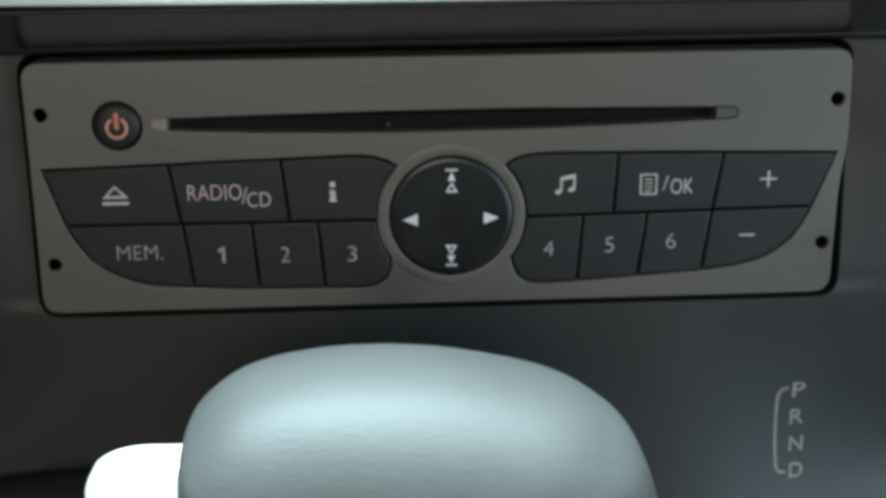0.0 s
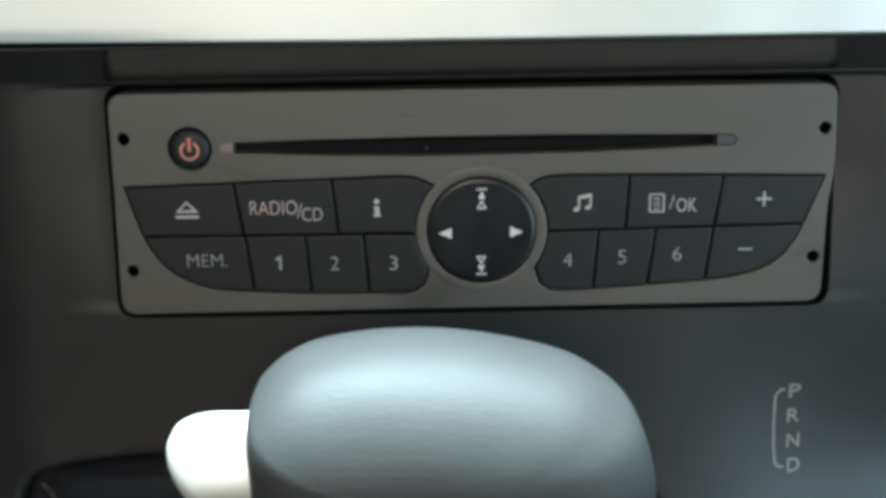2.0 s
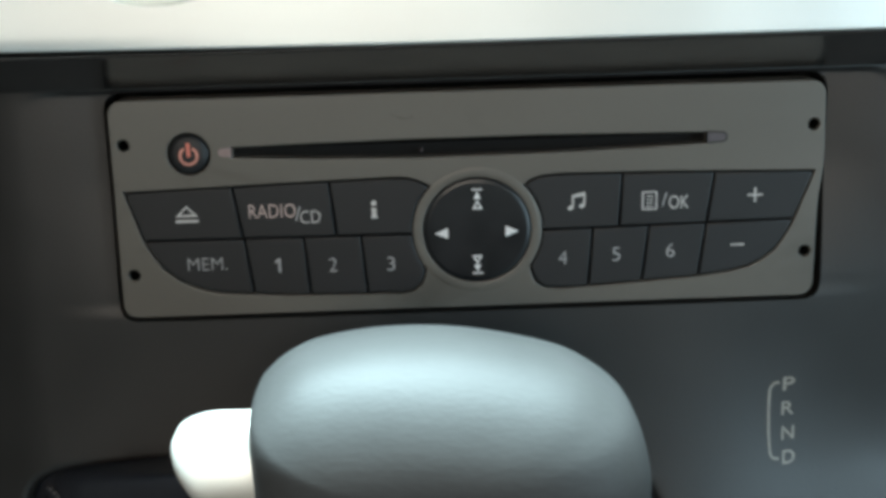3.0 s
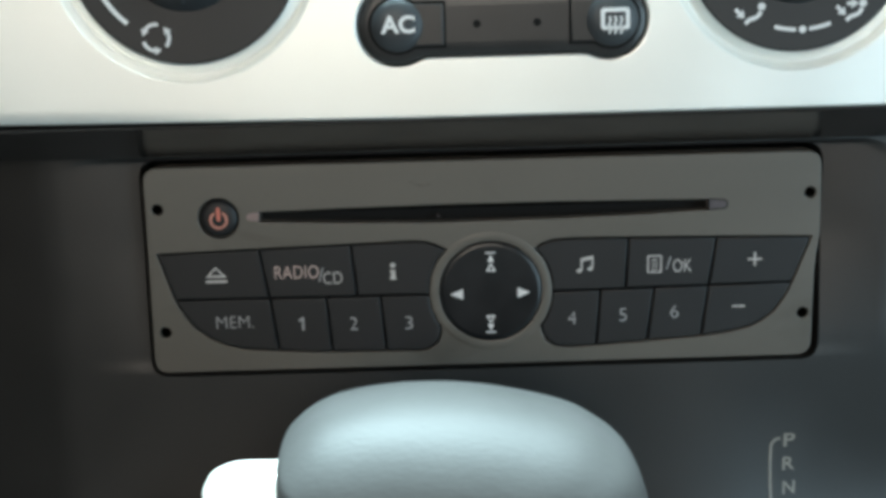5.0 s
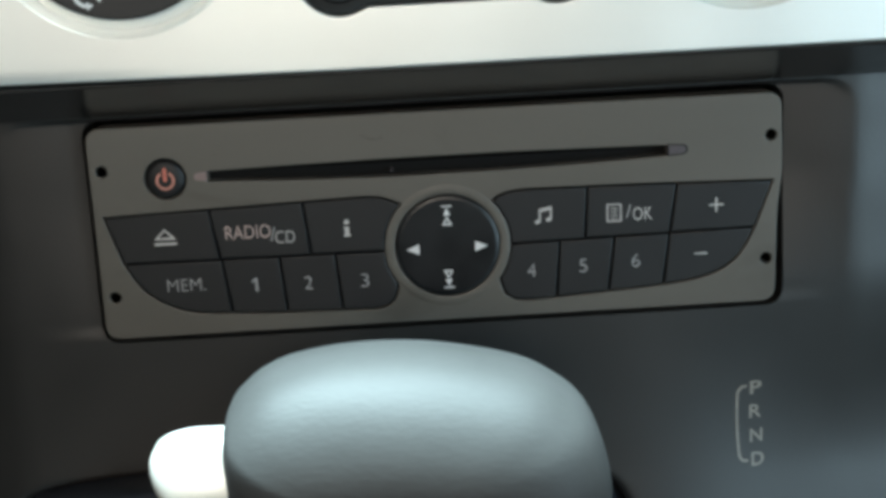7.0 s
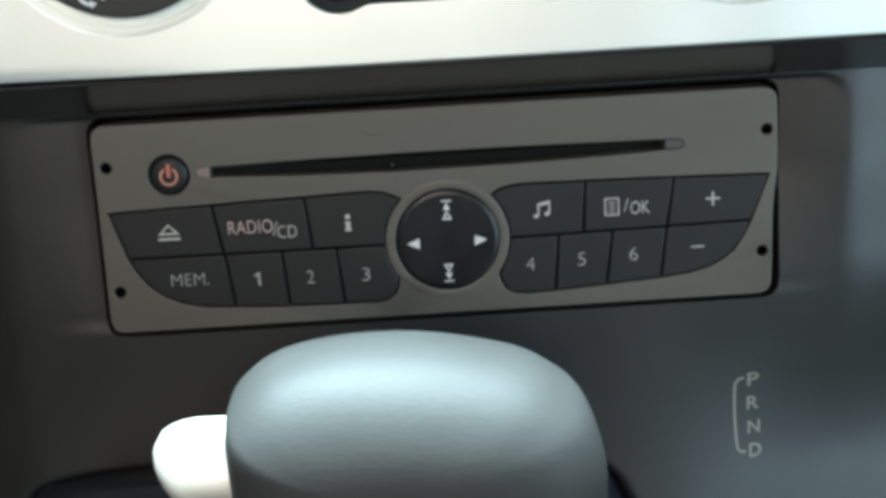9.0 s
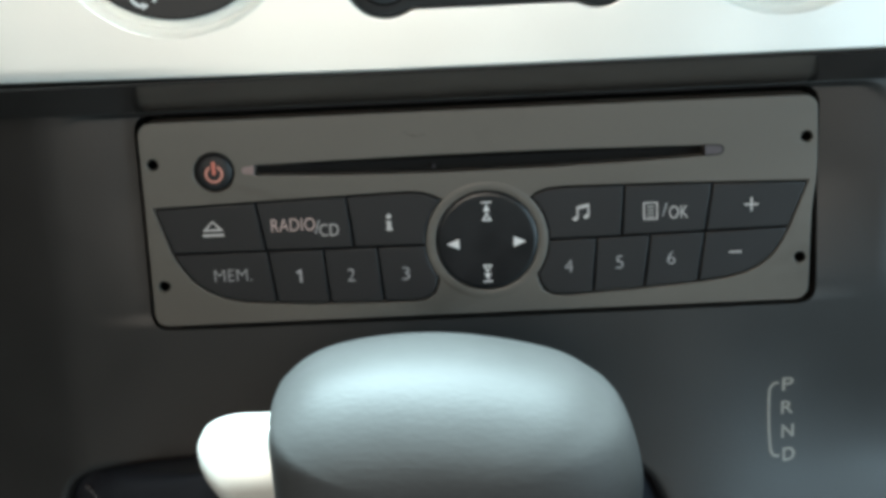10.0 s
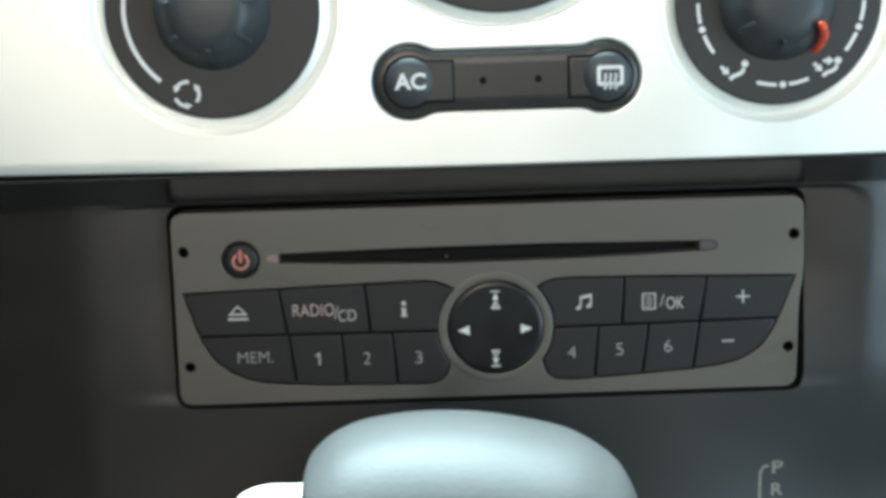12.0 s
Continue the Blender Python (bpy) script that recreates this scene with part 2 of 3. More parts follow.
def arc(cx, cz, r, a0, a1, n=12):
    return [(cx + r * math.cos(radians(a0 + (a1 - a0) * i / n)), cz + r * math.sin(radians(a0 + (a1 - a0) * i / n))) for i in range(n + 1)]


def circle(cx, cz, r, n=40):
    return arc(cx, cz, r, 0, 360 * (n - 1) / n, n - 1)


def box2(x0, z0, x1, z1, r=0.0, n=5):
    if r <= 0:
        return [(x0, z0), (x1, z0), (x1, z1), (x0, z1)]
    return (arc(x0 + r, z0 + r, r, 180, 270, n) + arc(x1 - r, z0 + r, r, 270, 360, n)
            + arc(x1 - r, z1 - r, r, 0, 90, n) + arc(x0 + r, z1 - r, r, 90, 180, n))


def rounded(p, r, n=5):
    """The closed polygon p with its corners rounded by about r."""
    out, m = [], len(p)
    for i in range(m):
        a, b, c = Vector(p[i - 1]), Vector(p[i]), Vector(p[(i + 1) % m])
        k = min(r, (a - b).length * 0.45, (c - b).length * 0.45)
        s, e = b + (a - b).normalized() * k, b + (c - b).normalized() * k
        for j in range(n + 1):
            t = j / n
            q = s * (1 - t) ** 2 + b * 2 * t * (1 - t) + e * t * t
            out.append((q.x, q.y))
    return out


def flow(p, n=6):
    """A smooth closed line through the points p."""
    out, m = [], len(p)
    for i in range(m):
        a, b, c, d = (Vector(p[(i + k) % m]) for k in (-1, 0, 1, 2))
        for j in range(n):
            t = j / n
            q = 0.5 * (2 * b + (c - a) * t + (2 * a - 5 * b + 4 * c - d) * t * t + (3 * b - a - 3 * c + d) * t ** 3)
            out.append((q.x, q.y))
    return out


def clip(p, a, b, gap=0.0):
    """The part of polygon p to the left of the line a to b, less a gap."""
    a, b = Vector(a), Vector(b)
    d = (b - a).normalized()
    nrm = Vector((-d.y, d.x))
    side = [nrm.dot(Vector(q) - a) - gap for q in p]
    out = []
    for i, q in enumerate(p):
        s0, s1, q1 = side[i], side[(i + 1) % len(p)], p[(i + 1) % len(p)]
        if s0 >= 0:
            out.append(q)
        if s0 * s1 < 0:
            t = s0 / (s0 - s1)
            out.append((q[0] + (q1[0] - q[0]) * t, q[1] + (q1[1] - q[1]) * t))
    clean = [q for i, q in enumerate(out) if (Vector(q) - Vector(out[i - 1])).length > 0.02]
    return clean


def slab(outer, holes=(), y=0.0, depth=2.0, bw=0.3, bh=0.3, steps=3, bm=None, move=None, back=True, widths=None):
    """A plate with the outline outer and the given holes, its face at y towards the viewer, with rounded rims bw wide and bh deep."""
    bm = bm or bmesh.new()
    loops = [ccw(outer)] + [ccw(h)[::-1] for h in holes]
    put = move or (lambda v: v)

    def vert(x, yy, z):
        return bm.verts.new([c * MM for c in put((x, yy, z))])

    rings = []
    for k in range(steps + 1):
        a = math.pi / 2 * k / steps
        ins, yy = 1 - math.sin(a), y + bh * (1 - math.cos(a))
        pts = [shifted(l, ins * w) if ins > 1e-6 else l for l, w in zip(loops, widths or [bw] * len(loops))]
        rings.append((pts, [[vert(x, yy, z) for x, z in l] for l in pts]))
    rings.append((loops, [[vert(x, y + depth, z) for x, z in l] for l in loops]))

    def cap(level, flip):
        pts, vs = rings[level]
        flat = [v for l in vs for v in l]
        xy = [q for l in pts for q in l]
        from mathutils.geometry import tessellate_polygon
        for tri in tessellate_polygon([[Vector((x, z, 0)) for x, z in l] for l in pts]):
            s = area2([xy[i] for i in tri])
            if abs(s) < 1e-9:
                continue
            order = tri if (s > 0) != flip else tri[::-1]
            try:
                bm.faces.new([flat[i] for i in order])
            except ValueError:
                pass

    cap(0, False)
    if back:
        cap(-1, True)
    for (_, va), (_, vb) in zip(rings, rings[1:]):
        for la, lb in zip(va, vb):
            for i in range(len(la)):
                j = (i + 1) % len(la)
                bm.faces.new((la[i], lb[i], lb[j], la[j]))
    return bm


def lathe(profile, cx, cz, n=48, bm=None):
    """A body of revolution round the line through (cx, cz) along y; profile: (radius, y) from the middle of the face outwards."""
    bm = bm or bmesh.new()
    rings = []
    for r, y in profile:
        if r < 1e-6:
            rings.append([bm.verts.new((cx * MM, y * MM, cz * MM))])
        else:
            rings.append([bm.verts.new(((cx + r * math.cos(2 * math.pi * i / n)) * MM, y * MM, (cz + r * math.sin(2 * math.pi * i / n)) * MM)) for i in range(n)])
    for a, b in zip(rings, rings[1:]):
        for i in range(n):
            j = (i + 1) % n
            if len(a) == 1:
                bm.faces.new((a[0], b[i], b[j]))
            elif len(b) == 1:
                bm.faces.new((a[i], b[0], a[j]))
            else:
                bm.faces.new((a[i], b[i], b[j], a[j]))
    return bm


def stroke(pts, w):
    """The outline of a line of width w through pts, with blunt ends."""
    left, right = [], []
    for i, q in enumerate(pts):
        d = (Vector(pts[min(i + 1, len(pts) - 1)]) - Vector(pts[max(i - 1, 0)])).normalized()
        nrm = Vector((-d.y, d.x)) * (w / 2)
        left.append((q[0] + nrm.x, q[1] + nrm.y))
        right.append((q[0] - nrm.x, q[1] - nrm.y))
    return left + right[::-1]


def marks(outlines, y, thick=0.12):
    """Several flat printed shapes, slightly proud of a face at y, as one mesh."""
    bm = bmesh.new()
    for o in outlines:
        shape, holes = (o[0], o[1]) if isinstance(o, tuple) and isinstance(o[0], list) else (o, ())
        slab(shape, holes, y - thick, thick, 0.03, 0.03, 1, bm, back=False)
    return bm


def lettering(text, cx, cz, w, h, y, thick=0.12, lean=0.0, bold=0.0):
    """A word in the built-in font, fitted to w by h around (cx, cz)."""
    cu = bpy.data.curves.new("lettering", "FONT")
    cu.body, cu.extrude, cu.offset = text, 0.02, bold
    cu.resolution_u = 4
    tmp = new("lettering", cu)
    bpy.context.view_layer.update()
    me = bpy.data.meshes.new_from_object(tmp.evaluated_get(bpy.context.evaluated_depsgraph_get()))
    bpy.data.objects.remove(tmp)
    bpy.data.curves.remove(cu)
    co = np.empty(len(me.vertices) * 3)
    me.vertices.foreach_get("co", co)
    co = co.reshape(-1, 3)
    lo, hi = co.min(0), co.max(0)
    x = (co[:, 0] - (lo[0] + hi[0]) / 2) / (hi[0] - lo[0]) * w
    z = (co[:, 1] - (lo[1] + hi[1]) / 2) / (hi[1] - lo[1]) * h
    d = (co[:, 2] - lo[2]) / max(1e-9, hi[2] - lo[2])
    out = np.stack([cx + x + lean * z, y - d * thick, cz + z], 1) * MM
    me.vertices.foreach_set("co", out.ravel())
    me.update()
    return me


def block(x0, y0, z0, x1, y1, z1, bevel=0.0):
    bm = bmesh.new()
    bmesh.ops.create_cube(bm, size=1)
    for v in bm.verts:
        v.co = Vector(((x0 + x1) / 2 + v.co.x * (x1 - x0), (y0 + y1) / 2 + v.co.y * (y1 - y0), (z0 + z1) / 2 + v.co.z * (z1 - z0))) * MM
    if bevel:
        bmesh.ops.bevel(bm, geom=bm.edges[:], offset=bevel * MM, segments=3, affect="EDGES", profile=0.5)
    return bm


def ribbon(profile, x0, x1, n=2, bm=None):
    """A body with the closed profile of (y, z) drawn along x."""
    bm = bm or bmesh.new()
    rows = [[bm.verts.new((x * MM, y * MM, z * MM)) for y, z in profile] for x in (x0, x1)]
    m = len(profile)
    for i in range(m):
        j = (i + 1) % m
        bm.faces.new((rows[0][i], rows[0][j], rows[1][j], rows[1][i]))
    bm.faces.new(rows[0][::-1])
    bm.faces.new(rows[1])
    bmesh.ops.recalc_face_normals(bm, faces=bm.faces)
    return bm


# ---- cabin shell ----
def shell_wall(name, bms, mat, label):
    bm = bmesh.new()
    for args in bms:
        piece = block(*args)
        me = bpy.data.meshes.new("piece")
        piece.to_mesh(me)
        piece.free()
        bm.from_mesh(me)
        bpy.data.meshes.remove(me)
    ob = part(name, bm, mat)
    return tagged(ob, label, name.split("_")[0], kind="structure")


shell_wall("floor", [(-780, -1800, -480, 780, 800, -450)], CARPET, "charcoal carpet floor of the car cabin")
# The ceiling is out of view; its opening is added for the overhead lamp.
shell_wall("ceiling", [(-780, -1800, 750, 780, -190, 780), (-780, 300, 750, 780, 800, 780), (-780, -190, 750, -360, 300, 780), (280, -190, 750, 780, 300, 780)], LINING, "grey fabric headlining with an opening added for the overhead lamp")
for side, nm in ((-1, "wall_left"), (1, "wall_right")):
    x0, x1 = sorted((side * 780, side * 810))
    shell_wall(nm, [(x0, -1800, -450, x1, 800, -380), (x0, -1800, 560, x1, 800, 750), (x0, 20, -380, x1, 800, 560), (x0, -1800, -380, x1, -1060, 560)], LINING, "grey door trim with a side window opening")
shell_wall("wall_rear", [(-780, -1830, -450, 780, -1800, 200), (-780, -1830, 640, 780, -1800, 750), (-780, -1830, 200, -580, -1800, 640), (580, -1830, 200, 780, -1800, 640)], LINING, "grey rear trim with a rear window opening")
shell_wall("wall_front", [(-780, 800, -450, 780, 830, 750)], LINING, "dark bulkhead behind the dashboard")

# ---- dashboard body above and beside the console ----
dash = part("dashboard", ribbon([(-37, 45.7), (-37, 176), (-20, 188), (300, 196), (795, 198), (795, 45.7)], -775, 775), DASH)
tagged(dash, "dark grained plastic dashboard above the radio", "dashboard", kind="structure")

# ---- centre console face with its pocket, gear gate opening and socket hole ----
GATE = flow([(-127, -92), (-124.5, -81), (-116.5, -75.5), (-101, -73.2), (-86, -72.0), (-40, -70), (0, -70), (30, -73), (44, -80), (50, -90), (55, -104), (58, -125), (48, -152), (0, -165), (-70, -165), (-118, -150), (-128, -120)], 5)
MOUTH = rounded([(-94.5, -31.5), (93.6, -31.2), (93.9, 29.4), (-94.1, 29.6)], 5.0)
SOCKET = (90, -122)


def lean(u, slope, soft=6.0):
    """A straight fall of the given slope past u = 0, eased in."""
    return 0.0 if u <= 0 else slope * (u * u / (2 * soft) if u < soft else u - soft / 2)


def scoop(x, z):
    """Depth of the shallow recess round the radio: it deepens from its outer edge towards the radio."""
    ux, uz = min(x + 117.0, 113.0 - x), min(z + 31.2, 31.0 - z)
    if ux <= 0 or uz <= 0:
        return 0.0
    inside = min(ux, uz) if max(ux, uz) >= 9 or ux >= 9 or uz >= 9 else 9 - math.hypot(9 - ux, 9 - uz)
    if inside <= 0:
        return 0.0
    k = min(1.0, inside / (1.7 if z > 0 else 5.0))
    deep = 3.8 if x > 0 else 2.2
    if z < 5:
        deep -= (deep - 0.7) * min(1.0, (5 - z) / 30)
    return deep * min(1.0, ux / 20) ** (1.2 if x > 0 else 1.6) * k * k * (3 - 2 * k)


def sweep(x, z):
    """How far the console's face falls back towards its sides, most of all low down."""
    k = min(1.0, max(0.0, (-20 - z) / 66))
    k = k * k * (3 - 2 * k)
    return lean(x - 47, 0.225, 32) * k + lean(x - 111, 0.18) * (1 - k) + 0.0007 * (1 + 0.5 * k) * max(0.0, -66 - x) ** 2 + lean(-116 - x, 0.27, 10) - lean(-36 - z, 0.17, 50)


def swept(bm):
    """Bends a flat piece of the console back along its curve."""
    for axis, cuts in (((1, 0, 0), [44 + 4.5 * i for i in range(12)] + [94 + 1.25 * i for i in range(20)] + [121 + 6 * i for i in range(10)] + [-70 - 6 * i for i in range(4)] + [-94.6 - 1.25 * i for i in range(24)] + [-128 - 6 * i for i in range(9)]),
                       ((0, 0, 1), [-34 - 4 * i for i in range(20)] + [-120 - 20 * i for i in range(6)] + [-31.4 + 0.4 * i for i in range(9)] + [-27.6 + 1.2 * i for i in range(8)] + [-17 + 4 * i for i in range(10)] + [23 + 1.0 * i for i in range(6)] + [28.8 + 0.35 * i for i in range(9)])):
        for c in cuts:
            bmesh.ops.bisect_plane(bm, geom=bm.verts[:] + bm.edges[:] + bm.faces[:], plane_co=[a * c * MM for a in axis], plane_no=axis, dist=1e-7)
    for v in bm.verts:
        v.co.y += (sweep(v.co.x / MM, v.co.z / MM) + scoop(v.co.x / MM, v.co.z / MM)) * MM
    return bm


console = part("console_face", swept(slab([(-185, -240), (185, -240), (185, 60), (-185, 60)], [MOUTH, GATE, circle(*SOCKET, 19.6)], 1.0, 9.5, 8.0, 4.0, 8, widths=(3, 0.3, 3, 1.2))), DASH, angle=25, flats=False)
tagged(console, "dark grained plastic centre console below the radio", "console", kind="structure")
# Added block behind the face, keeps stray side light out of the radio's gap.
part("console_light_stop", block(-183, 40, -448, 183, 780, 45), DASH, console)
part("lower_console", block(-183, -29, -448, 183, -19, -240.2), DASH, console)
# overhanging lip under the silver fascia
lip = part("trim_lip", ribbon([(-38.0, 45.0), (-44.5, 45.0), (-44.9, 44.8), (-45.0, 44.5), (-44.7, 44.2), (-33, 40.7), (-20, 36.85), (-8, 33.3), (-3, 31.8), (-1, 32.2), (-1, 45.0)], -185, 185), CHIN, angle=25)
tagged(lip, "dark grey plastic lip overhanging the radio", "trim", kind="structure")

# selector letters printed on the console
def follow(data):
    """Lays flat print on the console's curve."""
    for v in (data.verts if isinstance(data, bmesh.types.BMesh) else data.vertices):
        v.co.y += sweep(v.co.x / MM, v.co.z / MM) * MM
    return data


for ch, x, z, w in (("P", 87.0, -56.4, 3.4), ("R", 87.0, -63.7, 3.6), ("N", 87.3, -71.1, 3.7), ("D", 87.7, -78.3, 3.7)):
    part("letter", follow(lettering(ch, x, z, w, 4.0, 0.95, 0.10, bold=0.012)), PRINT, console, "worn beige selector letter")
BRACKET = [(84.3, -55.8), (82.7, -56.0), (81.8, -57.2)] + [(81.45 + 0.014 * (i - 3) ** 2, -57.6 - 1.9 * i) for i in range(11)] + [(82.7, -77.9), (83.5, -78.4), (84.8, -78.6)]
part("bracket", follow(marks([stroke(BRACKET, 0.75)], 0.95, 0.10)), PRINT, console, "worn beige selector bracket")

# ---- round power socket low on the console ----
socket = thing("power_socket", (SOCKET[0], 16, SOCKET[1]), "round dark grey power socket set in the console", "socket")
SY = sweep(*SOCKET)
part("rim", lathe([(15.8, SY + 9), (15.8, SY + 3.4), (16.4, SY + 1.6), (17.8, SY + 0.9), (18.9, SY + 1.4), (19.4, SY + 3), (19.5, SY + 9)], *SOCKET), DIAL, socket)
part("lid", lathe([(0, SY + 3.2), (9, SY + 3.4), (15.0, SY + 4.0), (15.6, SY + 4.8), (15.7, SY + 9)], *SOCKET), DASH, socket)

# ---- car radio ----
RC = (1.75, -8.9)
LEFT = [(-90.2, 4.1), (-54.6, 5.0), (-19.0, 5.9), (-15.6, 5.5), (-12.8, 4.5)] + arc(*RC, 17.1, 135, 214, 14) + [(-12.4, -20.6), (-13.4, -23.2), (-15.6, -25.0), (-18.4, -25.6), (-47.3, -25.2), (-61.8, -24.3), (-67.3, -23.9), (-72.3, -22.7), (-77.3, -20.3), (-81.5, -16.9), (-84.1, -13.1), (-86.2, -9.1)]
RIGHT = [(90.3, 4.2), (85.4, -8.6), (83.4, -12.7), (80.8, -16.6), (77.6, -19.2), (73.8, -21.1), (68.0, -22.5), (60.7, -23.4), (42, -24.7), (23.4, -25.7), (19.6, -25.3), (17.0, -23.6), (16.0, -21.0)] + arc(*RC, 17.1, -36, 43, 14) + [(16.0, 4.2), (19.3, 5.2), (24, 5.5), (53.6, 5.1)]
LEFT, RIGHT = ccw(LEFT), ccw(RIGHT)
PLATE_LINE = rounded([(-93.3, -30.2), (91.2, -29.8), (91.5, -4.0), (92.8, 6.0), (92.4, 28.0), (-92.6, 28.2), (-92.8, 4.0)], 4.2, 6)
SLOT_LINE = [(-61.4, 12.5), (-40, 11.6), (-12, 11.0), (20, 11.2), (45, 11.8), (62, 12.4), (62, 15.3), (20, 15.9), (-12, 15.9), (-40, 15.6), (-61.4, 15.2)]
HOLES = [(-89.3, 16.6), (89.65, 16.5), (-89.6, -18.35), (88.6, -17.55)]

radio = thing("car_radio", (0, 6, -30), "greenish grey metallic car radio with black buttons and a disc slot", "car radio")
face = part("faceplate", slab(PLATE_LINE, [shifted(LEFT, -0.2), shifted(RIGHT, -0.2), circle(*RC, 14.7, 56), circle(-72.6, 13.8, 5.6, 36), SLOT_LINE] + [circle(x, z, 1.55, 20) for x, z in HOLES], 0.0, 9.0, 0.38, 0.38, 4), PLATE, radio)
part("chassis", block(-90, 8.0, -28.6, 90, 90, 26.8), BLACK, radio, "black metal radio chassis")
part("trim_ring", lathe([(14.35, 2.5), (14.4, 0.0), (14.7, -0.1), (15.4, -0.16), (16.3, -0.14), (16.8, -0.06), (17.0, 0.05)], *RC, 72), PLATE, radio, "raised grey metallic ring round the rocker")

CL, CR = 0.30, 0.30
ROW_L = ((-95, -9.05), (0, -9.55))
ROW_R = ((0, -9.75), (95, -8.4))
LC_TOP = [((-62.0, 4.4), (-60.0, -9.1)), ((-36.7, 5.0), (-35.4, -9.2))]
LC_LOW = [((-59.7, -9.4), (-58.0, -24.4)), ((-44.1, -9.5), (-43.0, -24.9)), ((-29.0, -9.6), (-27.8, -25.4))]
RC_TOP = [((40.1, 5.1), (39.2, -8.9)), ((64.3, 4.6), (62.3, -8.7))]
RC_LOW = [((32.3, -9.3), (31.0, -25.0)), ((47.2, -9.3), (45.2, -24.4)), ((62.3, -8.7), (60.3, -23.3))]


def cells(area, cols, gap=0.30):
    """The pieces of area between the slanting lines cols, from one side to the other."""
    out = []
    for i in range(len(cols) + 1):
        p = area
        if i > 0:
            p = clip(p, *cols[i - 1], gap)
        if i < len(cols):
            p = clip(p, cols[i][1], cols[i][0], gap)
        out.append(p)
    return out


BUTTONS = {}
for nm, area, row, top, low in (("L", LEFT, ROW_L, LC_TOP, LC_LOW), ("R", RIGHT, ROW_R, RC_TOP, RC_LOW)):
    inner = shifted(area, 0.28)
    for level, line, cols in (("top", row, top), ("low", row[::-1], low)):
        for k, p in enumerate(cells(clip(inner, *line, 0.28), cols)):
            BUTTONS[nm, level, k] = part("button", slab(p, (), -0.15, 3.6, 0.45, 0.3, 3), BUTTON, radio)

BY = -0.15


def word(button, text, x, z, w, h, mat=None, bold=0.0):
    part("legend", lettering(text, x, z, w, h, BY, 0.06, 0.0, bold), mat or LEGEND, BUTTONS[button], "pale legend")


def icon(button, shapes, mat=None):
    part("legend", marks(shapes, BY, 0.06), mat or LEGEND, BUTTONS[button], "pale symbol")


word(("L", "top", 1), "RADIO", -51.9, -1.9, 12.2, 3.6, PINK, bold=-0.012)
word(("L", "top", 1), "/", -45.2, -2.8, 1.6, 3.8, DIM)
word(("L", "top", 1), "CD", -42.0, -3.8, 5.3, 3.4, bold=-0.012)
word(("L", "low", 0), "MEM.", -69.9, -15.8, 10.4, 3.4, DIM, bold=-0.014)
for key, ch, x, z, w in ((("L", "low", 2), "2", -36.7, -17.1, 2.3), (("L", "low", 3), "3", -21.3, -17.3, 2.3),
                         (("R", "low", 0), "4", 24.3, -17.2, 2.5), (("R", "low", 1), "5", 38.5, -16.7, 2.3), (("R", "low", 2), "6", 52.9, -16.1, 2.4)):
    word(key, ch, x, z, w * 0.92, 3.7, DIM, bold=-0.012)
word(("R", "top", 1), "/", 51.1, -2.2, 1.5, 3.6, DIM)
word(("R", "top", 1), "OK", 54.9, -3.0, 5.2, 3.6, bold=-0.006)
icon(("L", "low", 1), [[(-51.2, -18.7), (-50.55, -18.7), (-50.55, -14.9), (-51.1, -14.9), (-52.2, -15.7), (-51.9, -16.2), (-51.2, -15.75)]], DIM)
icon(("L", "top", 0), [([(-77.3, -2.8), (-71.3, -2.8), (-74.3, 0.2)], [[(-76.0, -2.2), (-72.6, -2.2), (-74.3, -0.4)]]), box2(-77.3, -4.3, -71.3, -3.6)])
icon(("L", "top", 2), [circle(-25.2, -0.7, 0.7, 16), [(-26.0, -2.0), (-24.6, -2.0), (-24.6, -4.2), (-24.3, -4.2), (-24.3, -4.7), (-26.1, -4.7), (-26.1, -4.2), (-25.8, -4.2), (-25.8, -2.5), (-26.0, -2.5)]])
icon(("R", "top", 0), [flow([(25.6, -3.8), (26.4, -3.1), (27.3, -3.5), (26.4, -4.3)], 4), flow([(28.6, -3.3), (29.4, -2.6), (30.3, -3.0), (29.4, -3.8)], 4),
                       [(26.8, -3.2), (27.3, -3.2), (27.3, -1.0), (29.8, -0.5), (29.8, -2.8), (30.3, -2.8), (30.3, 0.5), (26.8, -0.2)]])
icon(("R", "top", 1), [(box2(45.2, -4.9, 49.2, 0.1, 0.3, 2), [box2(45.6, -4.5, 48.8, -0.3)])] + [box2(46.3, -1.4 - 0.9 * i, 48.1, -1.1 - 0.9 * i) for i in range(4)])
icon(("R", "top", 2), [[(73.0, -2.0), (74.7, -2.0), (74.7, -3.7), (75.2, -3.7), (75.2, -2.0), (76.9, -2.0), (76.9, -1.5), (75.2, -1.5), (75.2, 0.2), (74.7, 0.2), (74.7, -1.5), (73.0, -1.5)]])
icon(("R", "low", 3), [box2(68.9, -15.35, 72.4, -14.9)])

